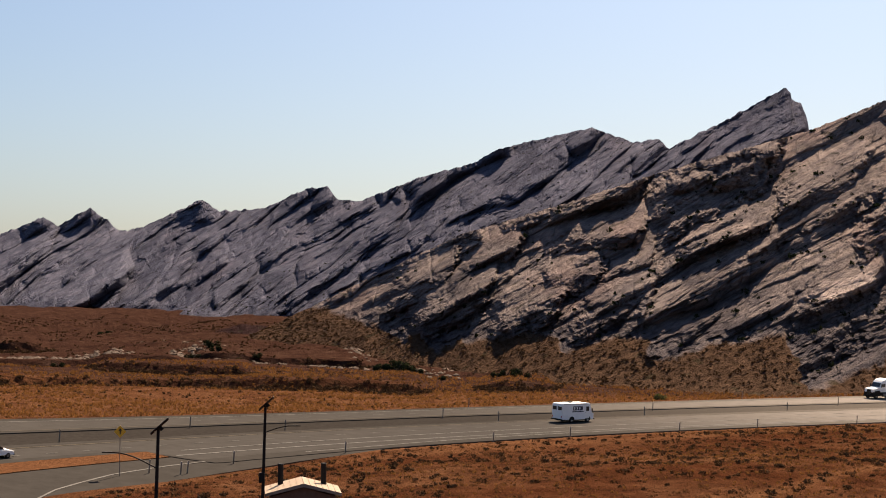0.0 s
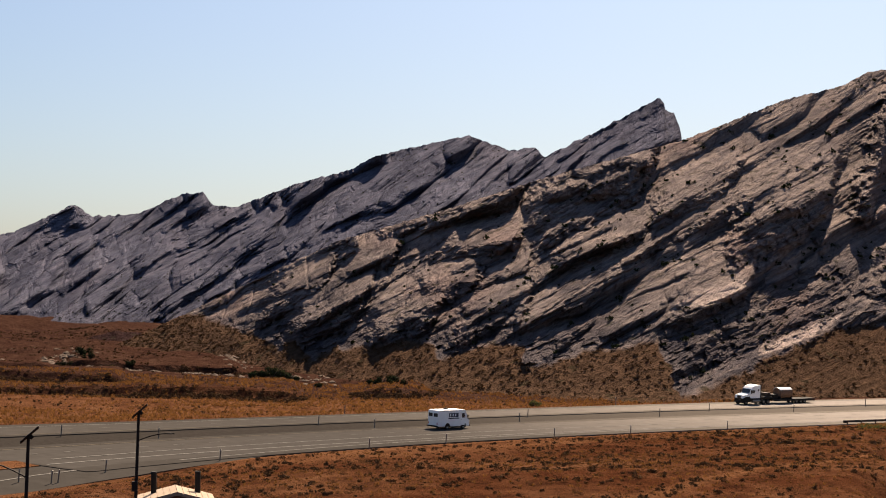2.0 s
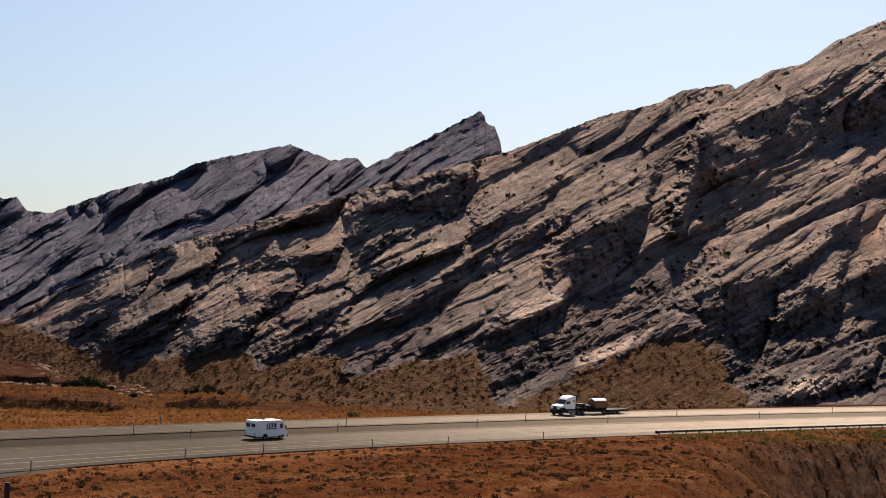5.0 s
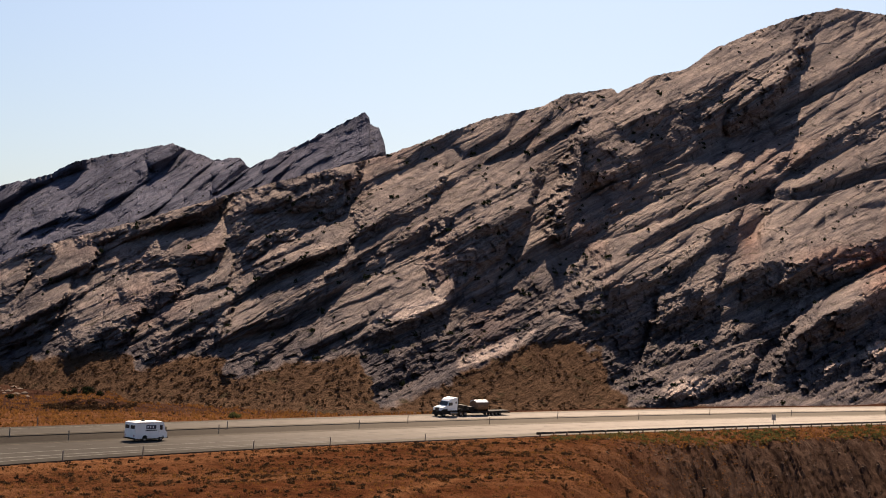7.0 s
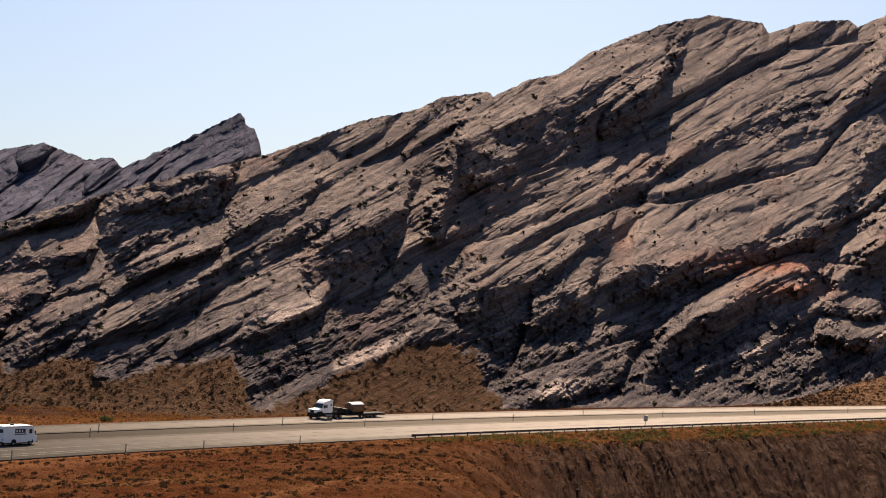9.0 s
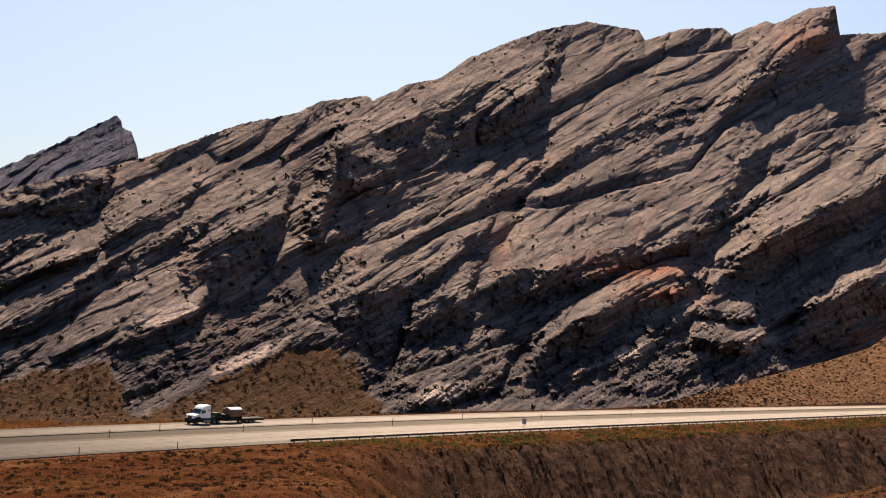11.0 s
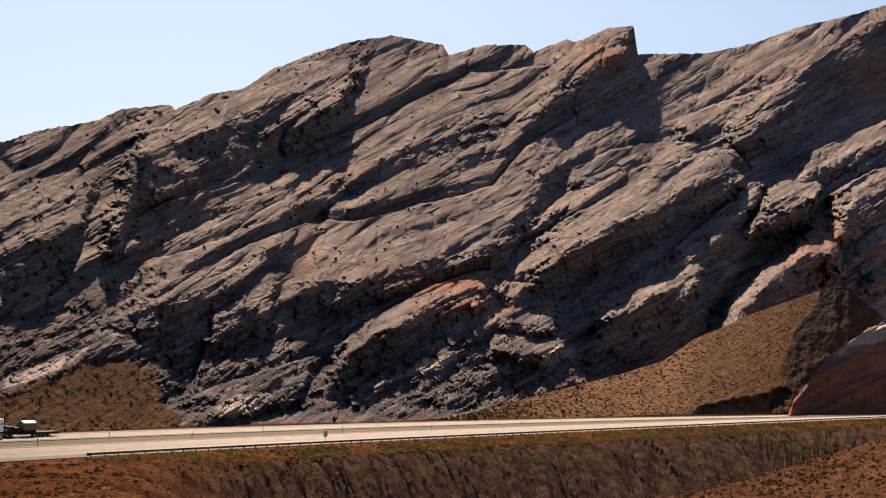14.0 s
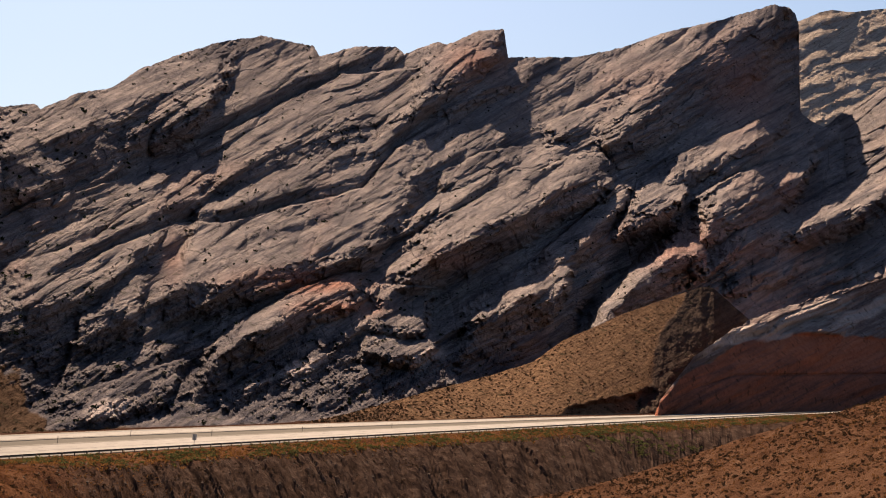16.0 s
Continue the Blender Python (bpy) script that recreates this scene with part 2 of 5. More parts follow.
ROOF = plain("tan_roof_shingle", (0.30, 0.235, 0.18), 0.9, wear=0.35, scale=5.0)
WALL_BROWN = plain("brown_concrete_wall", (0.16, 0.095, 0.07), 0.85, wear=0.25, scale=4.0)
NAVY = plain("navy_lettering", (0.012, 0.014, 0.04), 0.45)


# ---- the highway's line: bearing, distance, height of its near edge ----
TURN_BEARINGS = np.arange(-30.0, 60.01, 0.1)


def heading(b):
    return 45 + 0.75 * b - 0.004 * b * b


def near_edge_line():
    b = TURN_BEARINGS
    mid = (b[1:] + b[:-1]) / 2
    steps = np.radians(0.1) / np.tan(np.radians(heading(mid) - mid))
    logs = np.concatenate([[0], np.cumsum(steps)])
    return 210 * np.exp(logs - np.interp(0, b, logs))


EDGE_DIST = near_edge_line()
ROAD_WIDTH = 36.0


def road_point(b, q, lift=0.0):
    """A point of the roadway: b the bearing that gives the station, q metres across from the near edge."""
    b, q = np.asarray(b, float), np.asarray(q, float)
    r, hd, a = np.interp(b, TURN_BEARINGS, EDGE_DIST), np.radians(heading(b)), np.radians(b)
    x, y = r * np.sin(a) - q * np.cos(hd), r * np.cos(a) + q * np.sin(hd)
    fb = np.degrees(np.arctan2(r * np.sin(a) - ROAD_WIDTH * np.cos(hd), r * np.cos(a) + ROAD_WIDTH * np.sin(hd)))
    near, far = near_height(b), far_height(fb)
    return np.stack([x, y, near + (far - near) * q / ROAD_WIDTH + lift], -1)


def near_height(b):
    b = np.clip(b, -20, 56)
    return 1.868 - 0.0375 * b - 0.003128 * b * b + 0.000046 * b ** 3


def far_height(b):
    b = np.clip(b, -20, 52)
    return 3.490 - 0.0897 * b + 0.00196 * b * b - 0.0000646 * b ** 3


def overlook(r):
    """The knoll under the camera and the terrace of the rest area below it."""
    return np.maximum(18.2 - 0.2 * r, 4.0 - 0.01 * (r - 70))


def ramp_near(b):
    return np.interp(-np.asarray(b, float), [-60, 1, 2.7, 6.2, 8.9, 11.7, 14.6, 18, 22], [0, 0, 1.7, 4.0, 5.0, 5.5, 9, 16, 28])


def wash_bend(x, seed):
    return 9 * fbm(x / 60, x * 0, 2, seed)


def ground_height(b, r):
    """Height of the desert floor at a bearing and distance, and the shares of its soils."""
    x, y = r * np.sin(np.radians(b)), r * np.cos(np.radians(b))
    bb = np.clip(b, -29, 55)
    edge = np.interp(bb, TURN_BEARINGS, EDGE_DIST)
    q = (edge - r) * np.sin(np.radians(heading(bb) - bb))       # metres before the near edge
    zn, zf = near_height(bb), far_height(bb)
    rough = fbm(x / 38, y / 38, 5, 3) * 1.0 + fbm(x / 9, y / 9, 3, 11) * 0.18
    # the overlook's side
    t = smooth(q, 0, 60)
    hill = overlook(r)
    front = (zn - 0.1) * (1 - t) + hill * t
    front = front + rough * smooth(q, 2, 25) * 0.8 * smooth(r, 40, 90)
    on_ramp = smooth(-bb, 1, 5) * (1 - smooth(q, ramp_near(bb) + 1.5, ramp_near(bb) + 7))
    front = front * (1 - on_ramp) + (zn - (zf - zn) * q / ROAD_WIDTH - 0.3) * on_ramp
    # the cut bank and the wash below the guard rail
    in_bank = smooth(r, 140, 200) * smooth(bb + 1.5 * fbm(x / 40, y / 40, 3, 5), 19.5, 26.0)
    lean = bb - 0.045 * q + 0.10 * fbm(x / 14, y / 14, 2, 26)
    ribs = 0.8 * np.abs(grad_noise(lean * 1.8, q / 80, 21)) + 0.75 * np.abs(grad_noise(lean * 4.2, q / 60, 22)) + 0.7 * np.abs(grad_noise(lean * 9.0, q / 40, 24)) + 0.2 * fbm(x / 3, y / 3, 3, 27)
    lip = 9 + 2.5 * grad_noise(bb * 1.3, bb * 0, 23)
    fall = smooth(q, lip, lip + 34) * 16.0 + 0.05 * np.clip(q - 30, 0, 60)
    bank_z = zn - 0.12 - 1.4 * smooth(q, 1, 8) - fall - ribs * 1.7 * smooth(q, lip - 1, lip + 4) * (1 - smooth(q, lip + 22, lip + 34)) + rough * 0.3 * smooth(q, 3, 12)
    front = front * (1 - in_bank) + bank_z * in_bank * 1.0
    # the red hill at the end of the wash
    crown = np.interp(bb, [34.0, 37.5, 40.18, 41.74, 43.11, 45.05, 46.58, 47.92, 48.86, 49.8, 51.07, 54.0, 60.0], [-16, -7.5, -3.92, -1.92, 0.47, 3.53, 6.24, 8.71, 10.22, 11.92, 14.25, 17.25, 26.25])
    hill_r = 300 + 6 * grad_noise(bb / 3, bb * 0, 31)
    red_hill = crown - np.abs(r - hill_r) * np.where(r > hill_r, 0.35, 0.12) + rough * 0.6
    front = np.where(bb > 34, np.maximum(front, red_hill), front)
    front = overlook(r) + (front - overlook(r)) * smooth(r, 60, 110)
    # beyond the highway
    back_q = -q - ROAD_WIDTH
    rise = np.clip(r - 330, 0, 1400)
    back = zf - 0.3 - 0.7 * smooth(back_q, 2, 20) + (0.0085 * rise) * smooth(back_q, 0, 60) + rough * smooth(back_q, 3, 40) * (0.6 + 1.6 * smooth(r, 420, 700))
    # cut banks of dry washes, one behind the other
    for r0, tall, b0, b1, seed in ((334, 1.9, -20, 0.5, 41), (347, 1.3, 2.0, 5.0, 45), (368, 1.7, -11.5, -5.5, 42), (402, 1.6, -15.5, -8.0, 46), (432, 2.6, -8.2, -1.5, 44), (455, 3.0, -20, -12.6, 47)):
        line = r0 + wash_bend(x, seed)
        where = smooth(bb, b0, b0 + 0.8) * (1 - smooth(bb, b1 - 0.8, b1)) * smooth(back_q, 15, 30)
        back = back + where * (0.75 * tall * smooth(r, line, line + 2.6) * (1 - 0.8 * smooth(r, line + 30, line + 120)) - 0.9 * np.exp(-((r - line + 5) / 6) ** 2))
    bench = smooth(r, 430, 500) * smooth(-bb, -3, 3) * (1.3 + 1.8 * fbm(x / 70, y / 70, 4, 43) + 1.1 * fbm(x / 22, y / 22, 3, 48))
    back = back + bench * (1 - smooth(r, 800, 1000) * 0.5)
    under = zn + (zf - zn) * np.clip(-q / ROAD_WIDTH, 0, 1) - 0.6
    z = np.where(q >= 0, front, np.where(back_q >= 0, back, under))
    gold = smooth(back_q, 1, 6) * (1 - smooth(r, 322, 345)) + 0.35 * smooth(back_q, 1, 6) * smooth(grad_noise(x / 50, y / 50, 51), -0.1, 0.5)
    gold = np.maximum(gold, 0.8 * np.where((bb > 36) & (q > 0), smooth(red_hill - bank_z, 0, 1.5), 0))
    maroon = smooth(r, 326, 345) * smooth(back_q, 1, 8) * 0.9
    gold = np.maximum(gold, in_bank * smooth(q, 0, 2) * (1 - smooth(q, lip - 2, lip + 3)) * np.where((bb > 34) & (red_hill > bank_z), 0, 1))
    bank = in_bank * smooth(q, lip - 2, lip + 3) * np.where((bb > 34) & (red_hill > bank_z), 0, 1)
    track_q = 48 + 26 * np.sin(np.radians(bb * 7 + 20)) + 3 * grad_noise(bb / 2, bb * 0, 61)
    track = np.exp(-((q - track_q) / 2.2) ** 2) * (1 - in_bank) * smooth(bb, -6, -2) * 0.7
    pale = smooth(bb, 0.6, 1.2) * (1 - smooth(bb, 4.2, 4.8)) * np.exp(-((q - 3.2) / 1.1) ** 2) * 1.0
    track = np.maximum(np.maximum(track, pale), np.exp(-((q - 7 - 2 * grad_noise(bb, bb * 0, 62)) / 3.0) ** 2) * 0.5 * (1 - in_bank))
    track = np.maximum(track, 0.8 * np.exp(-((q - 1.0) / 1.4) ** 2))
    track = np.maximum(track, 0.05 * np.where((bb > 36) & (q > 0), smooth(red_hill - bank_z, 0, 1.5), 0))
    bank = np.maximum(bank, 0.4 * smooth(r, 120, 200) * np.where((bb > 36) & (q > 0), smooth(red_hill - bank_z, 0, 1.5), 0))
    return z, np.clip(gold, 0, 1), np.clip(maroon, 0, 1), np.clip(bank, 0, 1), np.clip(track, 0, 1)


def build_ground():
    b = np.concatenate([np.arange(-180, -24, 6.0), np.arange(-24, -17, 0.5), np.arange(-17, 19, 0.13), np.arange(19, 51, 0.065), np.arange(51, 54, 0.2), np.arange(54, 62, 0.5), np.linspace(62, 180, 22)])
    r = np.concatenate([[0.01, 2, 6, 15, 30, 50, 70, 85], np.arange(95, 200, 1.7), np.geomspace(200, 322, 90), np.arange(323, 470, 1.3), np.geomspace(471, 520, 22), np.geomspace(524, 1500, 64), np.geomspace(1600, 4600, 14)])
    B, R = np.meshgrid(b, r)
    z, gold, maroon, bank, track = ground_height(B, R)
    x, y = R * np.sin(np.radians(B)), R * np.cos(np.radians(B))
    x = x + 0.4 * (1 - smooth(R, 0, 40))
    me = mesh_from("ground", np.stack([x, y, z], -1).reshape(-1, 3), grid_faces(len(r), len(b))[:, ::-1], SOIL,
                   [("gold", gold.ravel()), ("maroon", maroon.ravel()), ("bank", bank.ravel()), ("track", track.ravel())], smooth_shade=False)
    return tagged(new("ground", me), "red and orange desert soil with dry grass and eroded banks", "ground", kind="structure")


ground = build_ground()


def floor_at(b, r):
    return float(ground_height(np.array([float(b)]), np.array([float(r)]))[0][0])


# ---- the reef: sheets of tilted sandstone ----
RIBS = []
SHEETS = {}


def rib(note, ramp, drop, height, *edge):
    """A slab's edge from its foot to its top (bearing and rise, degrees), how wide its back and its broken face are, and how far it stands out."""
    RIBS.append((ramp, drop, height, np.array(edge)))


rib("high wall", 0.50, 1.79, 18, (8.49, 4.57), (9.69, 5.18), (11.28, 5.45), (12.67, 5.49))
rib("dark strip", 0.50, 0.76, 14, (12.29, 3.21), (13.68, 4.01), (14.66, 4.51), (15.45, 4.95))
rib("short brow", 0.40, 0.56, 8, (9.90, 3.29), (11.09, 3.90), (12.38, 4.40))
rib("dark-faced block", 0.80, 1.79, 17, (15.26, 2.83), (16.63, 3.76), (17.80, 4.27), (18.86, 4.45))
rib("long slab", 0.60, 0.40, 6, (10.72, 1.31), (12.70, 2.52), (14.67, 3.52), (16.63, 4.71), (18.57, 5.49))
rib("brow", 0.40, 0.64, 9, (9.12, 1.89), (10.71, 2.50), (12.49, 3.11))
rib("brow", 0.40, 0.64, 9, (8.40, 2.48), (9.70, 3.25), (10.70, 3.54))
rib("pale slab", 1.00, 0.44, 6, (13.11, -0.10), (14.69, 0.41), (15.66, 0.92), (16.21, 1.75))
rib("talus edge", 0.30, 0.5, 4, (15.68, -1.90), (17.62, -0.99), (19.55, 0.01), (21.26, 0.42), (22.39, 0.81), (23.66, 1.24))
rib("hollow rim", 0.60, 2.49, 36, (19.96, 5.48), (20.49, 6.79), (21.82, 7.15), (23.67, 8.11))
rib("middle band", 0.70, 0.80, 10, (19.73, 3.33), (21.45, 4.26), (23.66, 5.14))
rib("tan slab", 0.60, 0.72, 10, (4.72, 3.33), (6.31, 3.93), (7.50, 4.34), (8.37, 4.63))
rib("low brow", 0.44, 0.44, 6, (2.75, 2.61), (3.93, 3.12), (5.51, 3.72))
rib("low brow", 0.40, 0.44, 6, (0.59, 2.18), (1.57, 2.59), (2.35, 2.80))
rib("overhang", 0.40, 0.60, 8, (4.74, 2.00), (5.53, 2.33), (6.72, 2.46), (8.11, 2.68))
rib("ledge", 0.30, 0.28, 4, (4.94, 1.44), (5.74, 1.65), (6.93, 1.71))
rib("overhang", 0.40, 0.72, 9, (3.96, 0.64), (4.75, 0.92), (6.54, 1.16))
rib("low brow", 0.40, 0.52, 7, (1.39, 1.20), (2.56, 1.81), (3.64, 2.22))
rib("foot slab", 0.50, 0.68, 8, (-1.12, -0.01), (0.03, 0.79), (1.29, 1.40))
rib("foot slab", 0.50, 1.04, 10, (-0.33, -0.79), (1.21, 0.09), (2.77, 0.82))
rib("foot slab", 0.50, 1.04, 10, (2.40, -0.76), (3.97, 0.04), (5.25, 0.45))
rib("foot slab", 0.50, 0.84, 9, (5.57, -0.73), (6.75, 0.03), (8.42, 0.69))
rib("ledge", 0.40, 0.52, 7, (6.34, 1.02), (7.33, 1.37), (8.40, 1.88))
rib("dome brow", 0.80, 2.19, 31, (22.32, 6.98), (23.50, 8.22), (25.28, 8.94), (26.67, 9.22), (28.14, 9.56))
rib("low slab", 0.60, 0.56, 8, (22.95, 4.76), (24.34, 5.30), (25.43, 5.47))
rib("stepped rib", 1.20, 1.2, 10, (26.61, 5.83), (28.27, 6.43), (30.21, 7.48), (32.14, 8.40), (34.70, 8.70))
rib("broad block", 1.20, 1.49, 18, (20.41, 1.54), (21.80, 1.80), (23.68, 2.51), (24.76, 3.40), (26.13, 4.17))
rib("big rib", 1.69, 1.3, 16, (22.22, 0.51), (24.58, 1.69), (26.35, 2.47), (28.12, 2.53), (30.06, 3.10), (31.79, 3.50), (32.93, 3.86), (34.06, 5.25), (35.18, 5.98))
rib("red-edged rib", 0.50, 1.04, 13, (27.37, -0.72), (28.34, 0.40), (30.27, 1.53), (32.18, 2.34), (33.09, 2.34))
rib("white slab", 0.80, 0.64, 8, (22.76, -2.47), (24.24, -1.92), (25.61, -1.50), (26.59, -1.13))
rib("blunt block", 1.20, 0.48, 9, (33.14, 1.18), (34.08, 1.04), (35.35, 1.02))
rib("ledge", 0.32, 0.48, 6, (32.95, 0.17), (34.08, 0.04), (35.57, 0.29))
rib("rounded rib", 0.80, 1.59, 18, (34.35, 3.07), (35.93, 4.05), (37.32, 4.86), (38.71, 5.47), (40.30, 6.23), (41.30, 6.27), (41.85, 5.78))
rib("rib beside the chasm", 0.60, 0.90, 16, (38.54, 2.38), (39.72, 3.48), (40.91, 4.48), (41.90, 5.36), (42.33, 5.48))
rib("broken rib", 0.44, 1.39, 15, (36.56, 0.97), (38.15, 1.88), (39.34, 2.49), (40.37, 2.73))
rib("dome", 0.36, 1.39, 16, (40.83, 0.82), (41.91, 1.91), (42.89, 3.07), (43.87, 3.70), (44.65, 3.71), (45.04, 3.27))
rib("cliff block", 0.40, 1.24, 13, (42.19, 5.24), (43.08, 5.56), (44.26, 5.60))
rib("orange-faced block", 0.60, 1.59, 16, (44.65, 4.99), (46.01, 5.75), (47.36, 6.24), (48.55, 6.52))
rib("upper slab", 0.50, 0.80, 10, (43.08, 5.64), (44.06, 6.62), (45.62, 7.24), (47.85, 8.30))
rib("peak flank", 0.80, 2.39, 10, (40.89, 7.95), (42.67, 9.18), (44.25, 10.34), (45.03, 11.06), (46.60, 11.65), (47.99, 11.91))
rib("lit ridge", 0.36, 1.00, 11, (45.04, 3.47), (46.59, 4.10), (47.93, 4.68), (49.83, 5.25), (51.24, 5.65))
rib("thin ledge", 0.28, 0.60, 7, (45.72, 2.69), (46.97, 3.10), (48.12, 3.16))
rib("tower face", 0.30, 1.69, 9, (34.46, 9.55), (35.86, 10.35), (37.06, 11.07), (37.92, 11.43))
rib("flat ledge", 0.50, 0.32, 4, (35.28, 8.57), (37.28, 9.38), (38.98, 9.82))
rib("crease", 0.50, 0.60, 7, (35.71, 5.99), (37.10, 6.61), (38.10, 6.85), (40.20, 6.96))
rib("crease", 0.50, 0.80, 9, (39.10, 7.61), (41.09, 8.33), (43.26, 9.06))
rib("chasm", 0.42, 0.42, -36, (40.34, 0.91), (41.32, 2.31), (42.30, 3.46), (43.67, 4.20))
rib("chute", 0.40, 0.40, -16, (25.18, 1.46), (26.15, 3.06), (27.02, 4.35))
rib("gully", 0.84, 0.84, -10, (13.72, -2.38), (14.70, -1.42), (15.86, -0.03), (17.23, 0.97), (18.39, 1.76))
rib("gully", 0.60, 0.60, -12, (21.45, -2.29), (22.11, -1.31), (22.95, 0.05))
rib("dark hollow", 0.90, 0.90, -6, (25.41, -1.11), (26.59, -0.50), (27.75, 0.12))


def rib_relief(B, E):
    """How far slabs stand out, in degrees of the slope's run; where their broken faces are; where their backs are smooth."""
    out, high, steep, calm, down = (np.zeros_like(B) for _ in range(5))
    wob = 0.09 * fbm(B * 0.8, E * 0.8, 2, 71) + 0.06 * fbm(B * 4, E * 4, 3, 73)
    uneven = 0.9 + 0.25 * fbm(B * 0.5, E * 0.5, 2, 77)
    for ramp, drop, h, edge in RIBS:
        b0, b1 = edge[0, 0], edge[-1, 0]
        steepness = (edge[-1, 1] - edge[0, 1]) / (b1 - b0)
        line = np.interp(B, edge[:, 0], edge[:, 1]) + np.minimum(B - b0, 0) * steepness + np.maximum(B - b1, 0) * steepness
        u = (B - b0 + 0.45 * np.clip(line - E, -0.3, 2.0) + 2.5 * wob) / (b1 - b0)
        below = line - E + wob
        if h < 0:
            out -= abs(h) / 34 * np.exp(-(below * math.cos(math.atan(steepness)) / ramp) ** 2) * smooth(u, -0.1, 0.15) * (1 - smooth(u, 0.85, 1.1))
            continue
        ends = smooth(u, -0.12, 0.22) * (1 - smooth(u, 0.9, 1.04))
        lean = min(1.2, max(0.45, h / (15 * drop)) * float(1 + 0.55 * smooth((b0 + b1) / 2, 31, 37)))
        back, fall = np.clip(1 + below / (2.4 * ramp), 0, 1), np.clip(below / (drop * (0.55 + 0.45 * ends)), 0, 1)
        mine = lean * drop * ends * uneven * np.where(below < 0, back ** 0.7, 1 - fall ** 1.5)
        down = np.where(mine > high, below, down)
        if ramp >= 0.5 and b0 > 18:
            # the cleft that parts the slab from the slope above it
            rise = (-below - 1.25 * ramp + 0.5 * wob) / 0.45
            out -= min(0.42, 0.4 * drop) * ends * smooth(rise, -0.12, 0.0) * np.clip(1 - rise, 0, 1)
        face = ends * smooth(below, -0.03, 0.04) * (1 - smooth(fall, 0.9, 1.0))
        calm = np.maximum(calm * (1 - face), ends * smooth(below, -1.6 * ramp - 0.2, -0.7 * ramp - 0.1) * (1 - smooth(below, -0.1, 0.0)))
        steep = np.maximum(steep * (mine <= high), face * (mine > 0.7 * high))
        high = np.maximum(high, mine)
    # ledges and joints of the broken faces
    for tall, wide, amount, number in ((0.42, 0.75, 0.12, 201), (0.19, 0.3, 0.055, 205), (0.09, 0.14, 0.025, 209)):
        i = np.floor(down / tall - 0.3 * B + 0.5 * grad_noise(B * 1.7, E * 1.7, number))
        j = np.floor((B + 0.35 * E) / wide + 7 * cell_random(i, number + 1) + 0.3 * grad_noise(B * 3, E * 3, number + 2))
        out = out + steep * amount * (cell_random(i * 131 + j, number + 3) - 0.5)
    return out + high - 0.22, steep, calm


